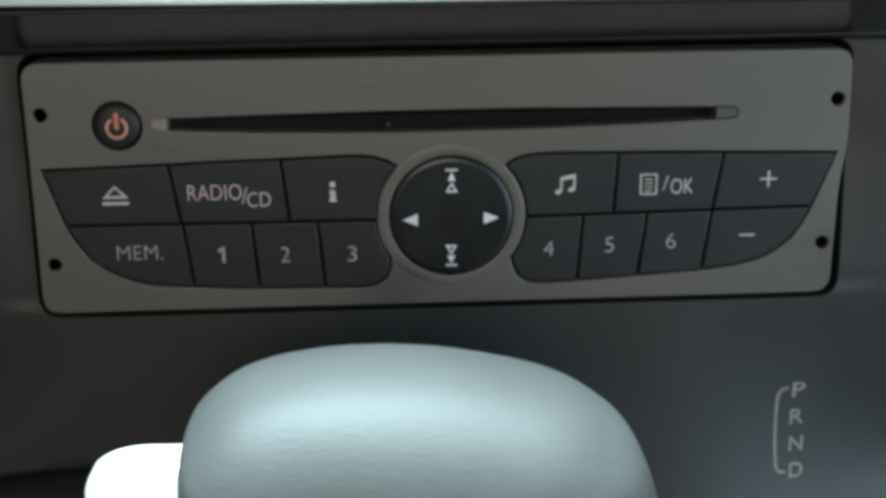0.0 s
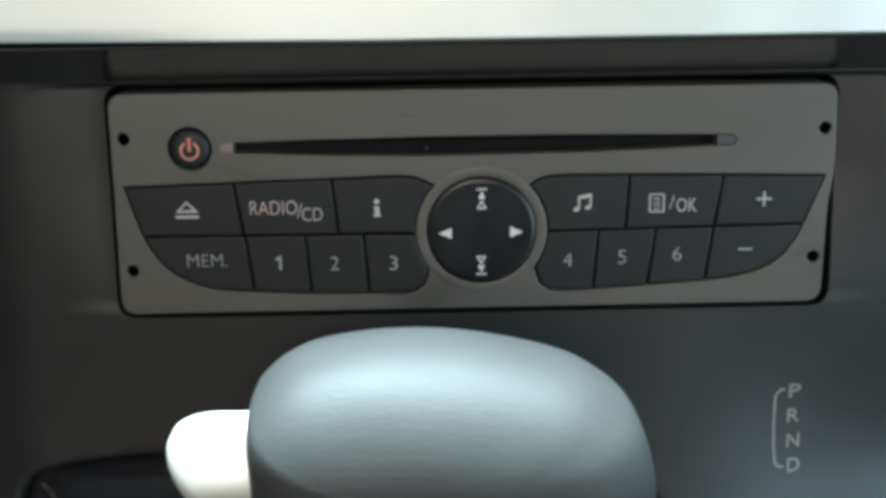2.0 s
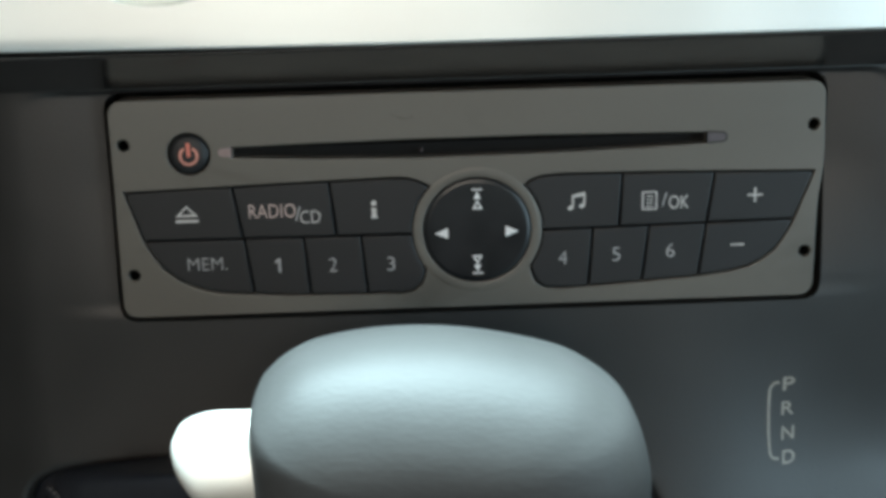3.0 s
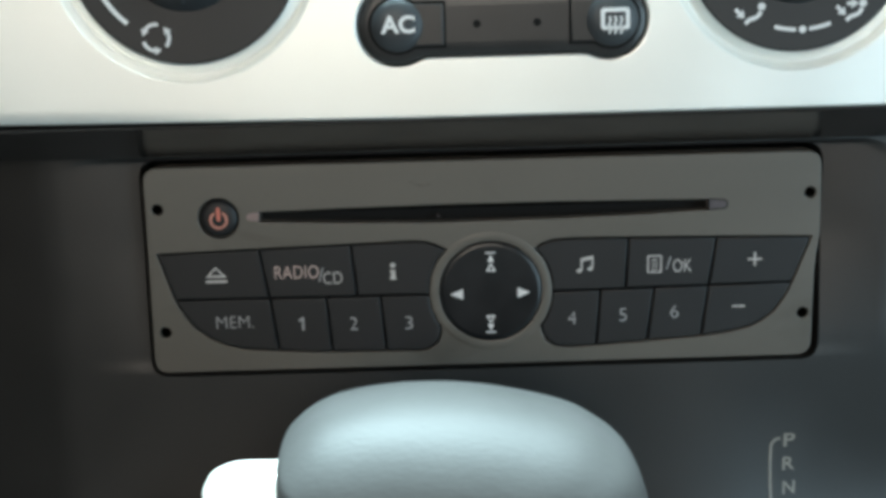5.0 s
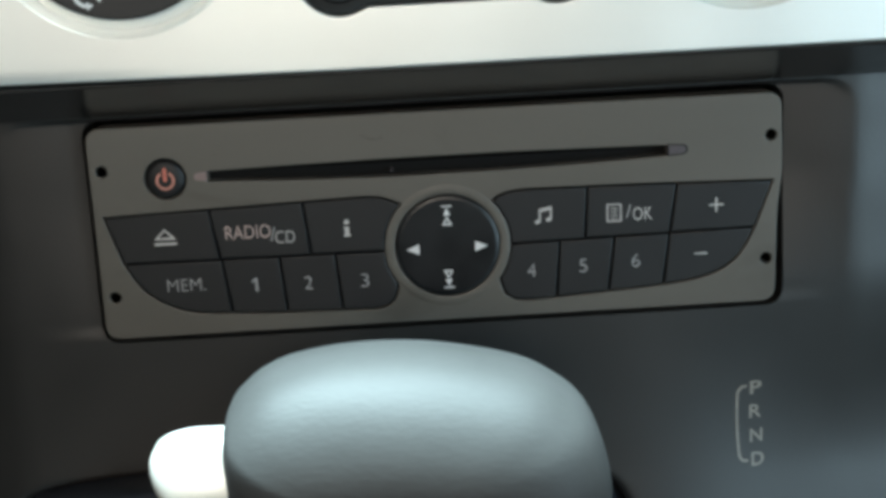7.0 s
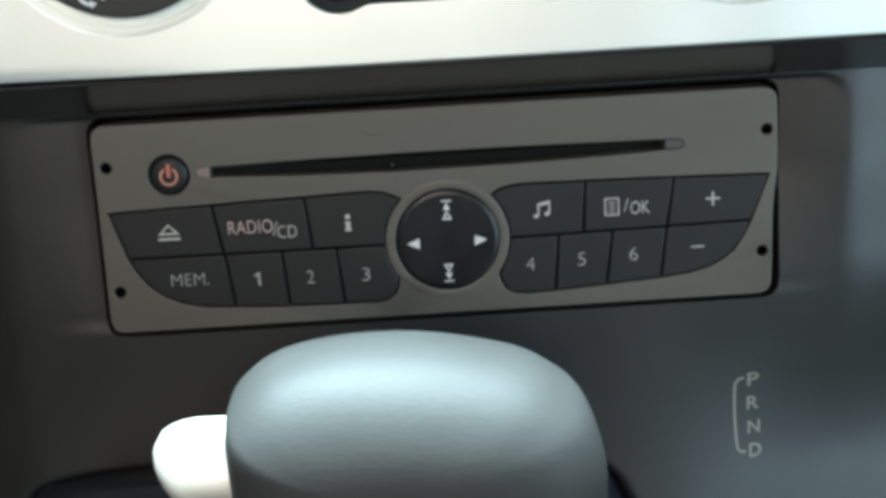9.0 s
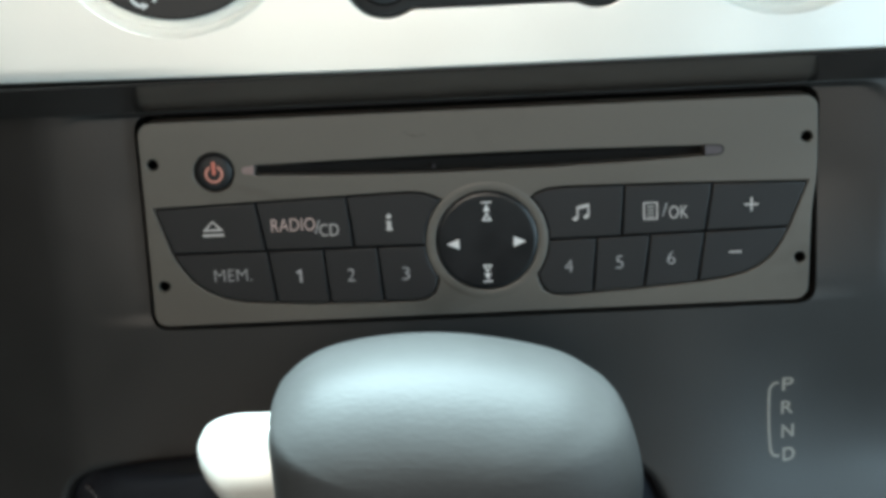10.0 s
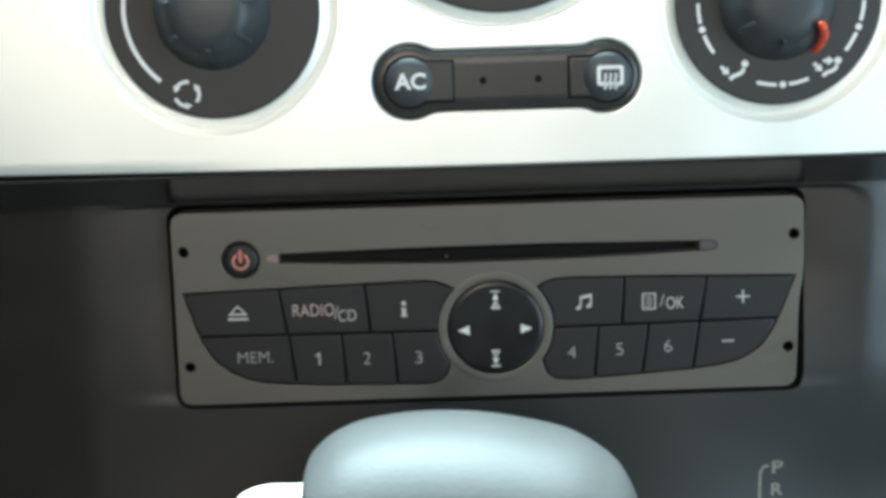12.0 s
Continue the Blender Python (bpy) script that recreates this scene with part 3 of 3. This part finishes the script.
# rocker disc with arrows
disc = part("rocker_disc", lathe([(0, -0.4), (5, -0.42), (9.0, -0.44), (12.9, -0.42), (13.6, -0.34), (14.0, -0.1), (14.15, 0.4), (14.2, 3)], *RC, 72), DISC, radio)
DY = -0.48
part("arrow", marks([[(-9.5, -9.45), (-6.0, -10.9), (-6.0, -8.0)]], DY, 0.12), ARROW, disc, "white arrow")
part("arrow", marks([[(12.7, -9.35), (9.2, -7.9), (9.2, -10.8)]], DY, 0.12), ARROW, disc, "white arrow")
part("arrow", marks([box2(0.5, 1.95, 3.3, 2.35), [(1.0, -0.4), (2.8, -0.4), (1.9, 1.8)], ([(0.5, -3.1), (3.3, -3.1), (1.9, -0.6)], [[(1.2, -2.65), (2.6, -2.65), (1.9, -1.5)]])], DY, 0.14), ARROW, disc, "white double arrow with a bar")
part("arrow", marks([box2(0.3, -20.75, 3.0, -20.35), [(0.7, -18.2), (2.6, -18.2), (1.65, -20.2)], ([(0.3, -15.7), (3.0, -15.7), (1.65, -18.1)], [[(1.0, -16.15), (2.3, -16.15), (1.65, -17.3)]])], DY, 0.14), ARROW, disc, "white double arrow with a bar")

# power button
power = part("power_button", lathe([(0, -0.5), (3.4, -0.45), (4.4, -0.2), (5.0, 0.3), (5.25, 1.2), (5.3, 3)], -72.6, 13.8, 40), BUTTON, radio)
part("legend", marks([stroke(arc(-72.5, 13.45, 2.2, 118, 422, 28), 0.65)], -0.5, 0.08), SALMON, power, "salmon power ring")
part("legend", marks([box2(-73.0, 13.2, -72.0, 16.9, 0.35, 2)], -0.5, 0.08), AMBER, power, "red power bar")

# disc slot with its flap and end lenses
part("slot_flap", slab([(-62, 10.6), (63, 10.6), (63, 14.4), (-62, 14.4)], (), 4.2, 0.5, 0.1, 0.1, 1), BLACK, radio, "black felt flap in the disc slot")
part("slot_end", slab([(-61.5, 12.7), (-61.5, 15.2)] + arc(-63.9, 13.95, 1.05, 90, 270, 10), (), -0.04, 1.4, 0.12, 0.1), ROSE, radio, "rose grey lens")
part("slot_seat", slab([(62.0, 15.6), (62.0, 12.3)] + arc(65.9, 13.95, 1.4, -90, 90, 10), (), -0.015, 0.5, 0.01, 0.01, 1), BLACK, radio, "dark seat of the lens")
part("slot_end", slab([(62.1, 15.3), (62.1, 12.6)] + arc(65.9, 13.95, 1.1, -90, 90, 10), (), -0.04, 1.4, 0.12, 0.1), ENDCAP, radio, "smoky grey lens")
part("slot_mark", lathe([(0, 1.6), (0.28, 1.7), (0.4, 2.1), (0.4, 4.3)], -12.2, 12.4, 12), ENDCAP, radio)
for x, z in HOLES:
    part("release_hole", lathe([(0, 7.5), (1.5, 7.5), (1.5, 1.0)], x, z, 20), BLACK, radio, "black release hole")

# ---- climate control panel ----
PY = -45.0
DIALS = [(-68.3, 86.0, 26.7), (72.3, 83.9, 25.6), (3.2, 118.8, 35.4)]
AC_X, DE_X, SW_Z = -19.9, 29.6, 66.8
BAR_X = 29.0


def finger(points, radii):
    """A rounded ridge through points, with a radius at each."""
    bm = bmesh.new()
    path = [Vector(p) for p in points]
    rings = []
    for i, (p, w) in enumerate(zip(path, radii)):
        d = (path[min(i + 1, len(path) - 1)] - path[max(i - 1, 0)]).normalized()
        a = d.cross(Vector((0, 1, 0))).normalized()
        b = d.cross(a)
        rings.append([bm.verts.new((p + (a * math.cos(k * math.pi / 5) + b * math.sin(k * math.pi / 5)) * w) * MM) for k in range(10)])
    for r0, r1 in zip(rings, rings[1:]):
        for k in range(10):
            bm.faces.new((r0[k], r0[(k + 1) % 10], r1[(k + 1) % 10], r1[k]))
    bm.faces.new(rings[0][::-1])
    bm.faces.new(rings[-1])
    bmesh.ops.recalc_face_normals(bm, faces=bm.faces)
    return bm


def dumbbell(r, half, x0, x1):
    """Two discs of radius r joined by a bar, as one outline."""
    a = math.degrees(math.asin(half / r)) + 7
    c = r * math.cos(radians(a)) + 1.6
    return rounded(arc(x1, SW_Z, 0.955 * r, -(180 - a), 180 - a, 28) + [(x1 - c, SW_Z + half), (x0 + c, SW_Z + half)] + arc(x0, SW_Z, r, a, 360 - a, 28) + [(x0 + c, SW_Z - half), (x1 - c, SW_Z - half)], 0.8, 3)


panel = thing("climate_panel", (0, -37, 46), "satin silver climate control panel with dark dials", "climate panel")
FASCIA_LINE = rounded([(-170, 46.5), (-20, 45.1), (170, 45.1), (156, 178), (-156, 178)], 3, 4)
fascia = slab(FASCIA_LINE, [circle(x, z, r + 3.9, 72) for x, z, r in DIALS] + [dumbbell(9.5, 7.65, AC_X, BAR_X)], PY, 8.0, 0.7, 0.8, 4)
for axis, cuts in (((0, 0, 1), [45.7 + 0.6 * i for i in range(9)]), ((1, 0, 0), [-30 - 12 * i for i in range(11)])):
    for c in cuts:
        bmesh.ops.bisect_plane(fascia, geom=fascia.verts[:] + fascia.edges[:] + fascia.faces[:], plane_co=[a * c * MM for a in axis], plane_no=axis, dist=1e-7)
for v in fascia.verts:
    # the lower edge rolls under, more and more towards the driver's side
    u, w = max(0.0, -45 - v.co.x / MM) / 60, max(0.0, 50.0 - v.co.z / MM) / 4.5
    if v.co.y < (PY + 3) * MM:
        v.co.y += 0.9 * min(1.6, u) ** 2 * w ** 3 * MM
part("fascia", fascia, SILVER, panel, "satin silver fascia", angle=9, flats=False)

for k, (x, z, r) in enumerate(DIALS):
    ring = part("dial", lathe([(0, PY + 0.2), (r - 0.6, PY + 0.2), (r - 0.1, PY + 0.25), (r + 0.05, PY + 0.4), (r + 0.1, PY + 6)], x, z, 72), DIAL, panel, "matt charcoal dial plate")
    # a low cone rising to the plate out of a shallow trough
    part("bezel", lathe([(r + 0.1, PY + 0.6)] + [(r + u * (1.0 if k == 2 else 0.86), PY + v) for u, v in ((0.25, 0.42), (1.0, 0.88), (1.8, 1.42), (2.5, 1.9), (2.9, 2.08), (3.3, 2.0), (4.0, 1.25), (4.5, 0.55), (4.9, 0.15), (5.3, -0.015), (5.35, 0.3))], x, z, 96), SILVER, ring, "satin silver bezel", angle=50)
    DZ = PY + 0.2
    if k < 2:
        part("rotary_knob", lathe([(0, PY - 9.6), (5.5, PY - 9.5), (8.0, PY - 9.1), (9.6, PY - 8.3), (10.8, PY - 7.0), (12.3, PY - 4.7), (13.9, PY - 1.6), (15.0, PY + 0.9), (15.6, PY + 1.6)], x, z, 64), ROTARY, ring, "soft blue-black rotary knob")
        for i in range(7):
            a = (265 if k == 1 else 270) + 360 / 7 * i
            c, s = math.cos(radians(a)), math.sin(radians(a))

            def turned(v, c=c, s=s, x=x, z=z):
                u, yy, w = v
                yy += max(0.0, u - 10.0) * 1.5
                return (x + u * c - w * s, yy, z + u * s + w * c)
            if k == 1 and i == 1:
                part("pointer", finger([(80.0, -55.2, 78.6), (80.6, -55.0, 77.5), (81.9, -52.0, 75.5), (81.9, -49.0, 73.2), (81.3, -46, 71.3)], (0.7, 1.05, 1.1, 1.0, 0.75)), RED, ring, "orange-red pointer")
                continue
            part("grip_rib", slab(rounded([(9.2, -0.6), (12.8, -0.55), (12.8, 0.55), (9.2, 0.6)], 0.45), (), PY - 9.75, 4.0, 0.4, 0.6, 3, None, turned), ROTARY, ring)
    if k == 0:
        part("marking", marks([stroke(arc(x, z, 22.0, 160, 230.5, 24), 1.05)], DZ), WHITE, ring, "white arc marking")
        rx, rz = -75.9, 65.6
        shp = []
        for a in (-42, 78, 198):
            shp.append(stroke(arc(rx, rz, 3.05, a, a + 68, 8), 0.85))
            e = arc(rx, rz, 3.05, a + 64, a + 94, 1)
            p, q = Vector(e[0]), Vector(e[1])
            d = (q - p).normalized()
            m = Vector((-d.y, d.x))
            shp.append([tuple(p + m * 0.95), tuple(p - m * 0.95), tuple(p + d * 1.6)])
        part("marking", marks(shp, DZ), WHITE, ring, "white recirculation symbol")
    if k == 1:
        mx, mz = 73.0, 83.8
        for a in (198, 272.2, 340.7):
            shp = [circle(*arc(mx, mz, 20.6, a, a + 1, 1)[0], 0.85, 14)]
            for d0, d1 in ((-18.3, -4.3), (4.3, 18.3)):
                shp.append(stroke(arc(mx, mz, 20.6, a + d0, a + d1, 6), 0.9))
            part("marking", marks(shp, DZ), WHITE, ring, "white arc marking with a dot")
        for hx, hz, two in ((64.2, 68.7, False), (87.5, 68.8, True)):
            shp = [circle(hx, hz, 0.9, 14), stroke([(hx - 0.2, hz - 1.1), (hx - 0.6, hz - 2.0), (hx - 1.5, hz - 2.6), (hx - 2.7, hz - 2.9), (hx - 3.7, hz - 3.8)], 0.95)]
            for (tx, tz), (px, pz) in ([((hx - 6.0, hz - 0.5), (hx - 3.9, hz - 2.6))] + ([((hx - 3.7, hz + 0.05), (hx - 1.0, hz))] if two else [])):
                d = (Vector((px, pz)) - Vector((tx, tz))).normalized()
                m = Vector((-d.y, d.x))
                neck = Vector((px, pz)) - d * 1.6
                shp.append(stroke([(tx, tz), tuple(neck + d * 0.2)], 0.85))
                shp.append([tuple(neck + m * 1.15), tuple(neck - m * 1.15), (px, pz)])
            part("marking", marks(shp, DZ), WHITE, ring, "white airflow symbol")

switch = part("switch_bar", slab(dumbbell(9.3, 7.45, AC_X, BAR_X), (), PY - 0.7, 6.0, 3.4, 1.4, 8), GLOSSY, panel, "dark switch bar")


def key_line(cx, side, r=6.2, half=4.8):
    a = 52
    reach = 10.7 if side > 0 else 9.4
    if side > 0:
        return arc(cx, SW_Z, r, a, 360 - a, 24) + [(cx + reach, SW_Z - half), (cx + reach, SW_Z + half)]
    return arc(cx, SW_Z, r, a - 180, 180 - a, 24) + [(cx - reach, SW_Z + half), (cx - reach, SW_Z - half)]


for cx, side in ((AC_X, 1), (DE_X, -1)):
    # Black sheet just proud of the bar, drawn for the shade round the key.
    part("key_gap_shade", slab(shifted(ccw(key_line(cx, side)), -0.55), (), PY - 0.76, 0.4, 0.1, 0.02, 1), BLACK, switch)
    key = part("key", slab(key_line(cx, side), (), PY - 0.95, 0.6, 0.5, 0.3, 3), GLOSSY, switch, "dark key")
    part("key_dome", lathe([(0, PY - 2.3), (2.5, PY - 2.2), (4.4, PY - 1.8), (5.7, PY - 1.2), (6.1, PY - 0.7)], cx, SW_Z, 40), ROTARY, switch, "domed dark key cap")
    if side > 0:
        part("marking", lettering("AC", cx + 0.2, SW_Z + 0.3, 7.9, 4.1, PY - 2.0, 0.3, bold=0.03), WHITE, switch, "white letters")
    else:
        x, z = cx + 0.6, SW_Z + 0.1
        shp = [(box2(x - 3.3, z - 2.4, x + 3.3, z + 2.6, 0.8, 3), [box2(x - 2.4, z - 1.5, x + 2.4, z + 1.7, 0.3, 2)])]
        for i in (-1, 0, 1):
            u = x + i * 1.3
            shp.append(stroke([(u - 0.1, z - 3.3), (u + 0.25, z - 2.3), (u - 0.15, z - 1.2), (u + 0.2, z - 0.2), (u, z + 0.7)], 0.55))
        part("marking", marks(shp, PY - 2.0, 0.3), WHITE, switch, "white heated window symbol")
for x in (-1.5, 12.4):
    part("indicator", lathe([(0, PY - 0.74), (0.7, PY - 0.75), (0.9, PY - 0.73), (1.0, PY - 0.6)], x, SW_Z - 0.1, 20), BLACK, switch, "unlit indicator")

# ---- gear lever gaiter ----
NECK = (-9.0, -52.0)
gaiter = thing("gear_gaiter", (-30, 6, -120), "dark blue-black leather gear gaiter with grey stitching", "gaiter")


def gaiter_point(u, v):
    """u: round the opening, v: from the opening up to the lever."""
    n = len(GATE)
    i = int(u * n) % n
    t = u * n - int(u * n)
    a, b = GATE[i], GATE[(i + 1) % n]
    ox, oz = a[0] + (b[0] - a[0]) * t, a[1] + (b[1] - a[1]) * t
    ang = math.atan2(oz - NECK[1] + 60, ox - NECK[0] + 25)
    nx, nz = NECK[0] + 15 * math.cos(ang), NECK[1] - 8 + 13 * math.sin(ang)
    x, z = ox + (nx - ox) * v, oz + (nz - oz) * v
    bulge = 1 - (1 - v) ** 1.7
    y = 9.0 - 78.0 * (0.55 * v + 0.45 * bulge * v) - 7 * math.sin(math.pi * min(1, v * 2.2)) * min(1.0, (v / 0.12) ** 2)
    k = noise.noise(Vector((x * 0.03, z * 0.03, v * 2.5))) * 3.5 * math.sin(math.pi * v)
    return x, y + k + sweep(ox, oz) * (1 - v), z


def gaiter_skin():
    bm = bmesh.new()
    nu, nv = 120, 28
    grid = [[bm.verts.new([c * MM for c in gaiter_point(i / nu, j / nv)]) for i in range(nu)] for j in range(nv + 1)]
    for j in range(nv):
        for i in range(nu):
            k = (i + 1) % nu
            bm.faces.new((grid[j][i], grid[j][k], grid[j + 1][k], grid[j + 1][i]))
    bmesh.ops.recalc_face_normals(bm, faces=bm.faces)
    return bm


part("leather_skin", gaiter_skin(), GAITER, gaiter, angle=80)

from mathutils.bvhtree import BVHTree

skin_bm = gaiter_skin()
skin = BVHTree.FromBMesh(skin_bm)
skin_bm.free()


def on_skin(x, z):
    hit, nrm, _, _ = skin.ray_cast(Vector((x * MM, -0.3, z * MM)), Vector((0, 1, 0)))
    return (hit, nrm) if hit is not None else (Vector((x * MM, 0.004, z * MM)), Vector((0, -1, 0)))


def seam_point(line, t):
    k = min(len(line) - 2, int(t * (len(line) - 1)))
    u = t * (len(line) - 1) - k
    a, b, c, d = (Vector(line[max(0, min(len(line) - 1, k + i))]) for i in (-1, 0, 1, 2))
    return 0.5 * (2 * b + (c - a) * u + (2 * a - 5 * b + 4 * c - d) * u * u + (3 * b - a - 3 * c + d) * u ** 3)


def bead(p, d, nrm, long, wide):
    """One stitch: a short rounded grain lying along d on a surface with the normal nrm."""
    side = d.cross(nrm).normalized()
    bm = bmesh.new()
    rings = []
    for t, r in ((-0.5, 0.3), (-0.3, 0.85), (0, 1.0), (0.3, 0.85), (0.5, 0.3)):
        rings.append([bm.verts.new(p + d * (t * long) + (side * math.cos(a) + nrm * (0.2 + math.sin(a))) * (wide * r / 2)) for a in (0, 0.9, 1.57, 2.24, 3.14, 4.7)])
    for r0, r1 in zip(rings, rings[1:]):
        for i in range(6):
            k = (i + 1) % 6
            bm.faces.new((r0[i], r0[k], r1[k], r1[i]))
    bm.faces.new(rings[0][::-1])
    bm.faces.new(rings[-1])
    bmesh.ops.recalc_face_normals(bm, faces=bm.faces)
    return bm


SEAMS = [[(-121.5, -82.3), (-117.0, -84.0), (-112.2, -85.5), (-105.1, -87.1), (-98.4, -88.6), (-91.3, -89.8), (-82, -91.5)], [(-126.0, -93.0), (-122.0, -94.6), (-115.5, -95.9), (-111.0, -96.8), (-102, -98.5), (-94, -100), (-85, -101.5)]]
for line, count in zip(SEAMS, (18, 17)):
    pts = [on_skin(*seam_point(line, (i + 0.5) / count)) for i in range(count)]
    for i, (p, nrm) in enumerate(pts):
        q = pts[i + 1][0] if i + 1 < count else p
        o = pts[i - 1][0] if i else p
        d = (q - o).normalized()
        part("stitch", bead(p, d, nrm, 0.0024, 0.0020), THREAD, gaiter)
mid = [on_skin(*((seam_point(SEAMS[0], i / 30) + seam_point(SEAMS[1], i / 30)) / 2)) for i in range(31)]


def welt(points, wide, high):
    """A narrow folded edge of leather along points."""
    bm = bmesh.new()
    rows = []
    for i, (p, nrm) in enumerate(points):
        d = (points[min(i + 1, len(points) - 1)][0] - points[max(i - 1, 0)][0]).normalized()
        side = d.cross(nrm).normalized()
        rows.append([bm.verts.new(p + side * (wide * a) + nrm * (high * b)) for a, b in ((-1, -0.3), (-0.8, 0.5), (-0.2, 0.9), (0.35, 1.0), (0.5, 0.7), (0.55, -0.3))])
    for r0, r1 in zip(rows, rows[1:]):
        for i in range(5):
            bm.faces.new((r0[i], r0[i + 1], r1[i + 1], r1[i]))
    bmesh.ops.recalc_face_normals(bm, faces=bm.faces)
    return bm


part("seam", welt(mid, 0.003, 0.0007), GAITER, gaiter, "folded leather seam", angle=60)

# ---- gear lever with its leather knob and release button ----
lever = thing("gear_lever", (-9, -60, -60), "grey leather gear lever knob with a silver release button", "gear lever")
KNOB_LINE = flow([(-45.1, -30), (-45.3, -17), (-42.8, -12.4), (-36.2, -8.4), (-26, -6.3), (-15.7, -5.8), (-5.5, -6.4), (5, -8.2), (15, -10.9), (21.4, -14.3), (27, -19.4), (30, -27), (31, -36), (29, -46), (22, -57), (8, -67), (-10, -71), (-34, -69), (-43, -62), (-45.0, -47)], 6)
KC = (-9.0, -36.0)
BROW = -29.0


def knob_body():
    bm = bmesh.new()
    rings = []
    sections = 30
    for j in range(sections + 1):
        q = -0.985 + 1.985 * j / sections
        q = math.sin(q * math.pi / 2)
        e = 2.0 if q > 0 else 3.0
        s = (1 - abs(q) ** e) ** (1 / e)
        y = -97.0 - (22.0 if q > 0 else 30.0) * q
        ring = []
        for x, z in KNOB_LINE:
            w = min(1.0, max(0.0, (-14 - x) / 30))
            side = (1 - max(0.0, q) ** (2.8 + 1.4 * w)) ** (1 / (2.8 + 1.4 * w)) if q > 0 else s
            cz = KC[1] + (BROW - KC[1]) * max(0.0, q) ** 2 * (3 - 2 * max(0.0, q))
            ring.append(bm.verts.new(((KC[0] + (x - KC[0]) * side) * MM, (y + 0.05 * max(0.0, q) * max(0.0, BROW - cz - (z - cz) * s)) * MM, (cz + (z - cz) * s) * MM)))
        rings.append(ring)
    n = len(KNOB_LINE)
    for a, b in zip(rings, rings[1:]):
        for i in range(n):
            k = (i + 1) % n
            bm.faces.new((a[i], a[k], b[k], b[i]))
    bm.faces.new(rings[0][::-1])
    bm.faces.new(rings[-1])
    bmesh.ops.remove_doubles(bm, verts=bm.verts, dist=1e-6)
    bmesh.ops.recalc_face_normals(bm, faces=bm.faces)
    return bm


part("knob", knob_body(), LEATHER, lever, "grey grained leather knob", angle=75)
part("shaft", lathe([(8, -75), (8, -40), (9, 0)], *NECK, 32), BLACK, lever)


def pillow(line, c, y, bulge, depth, power=0.5, n=10):
    """A cushion-shaped body with the outline line, swelling towards the viewer round c."""
    bm = bmesh.new()
    rings = [[bm.verts.new((x * MM, (y + depth) * MM, z * MM)) for x, z in line]]
    for j in range(n):
        a = math.pi / 2 * j / n
        k = math.cos(a) ** 1.2
        rings.append([bm.verts.new(((c[0] + (x - c[0]) * k ** 0.3) * MM, (y - bulge * math.sin(a)) * MM, (c[1] + (z - c[1]) * k) * MM)) for x, z in line])
    for r0, r1 in zip(rings, rings[1:]):
        for i in range(len(line)):
            k = (i + 1) % len(line)
            bm.faces.new((r0[i], r0[k], r1[k], r1[i]))
    bm.faces.new(rings[-1])
    bmesh.ops.recalc_face_normals(bm, faces=bm.faces)
    return bm


part("release_button", pillow(flow([(-36, -23.2), (-48.4, -23.0), (-55.9, -23.1), (-60.8, -24.6), (-63.2, -27.3), (-62.8, -32.1), (-59.8, -38.5), (-55.6, -45.5), (-52.4, -48.3), (-48.4, -48.8), (-36, -49.2)], 5), (-47, -37.0), -90, 8.0, 5.0), CHROME, lever, "silver release button", angle=60)
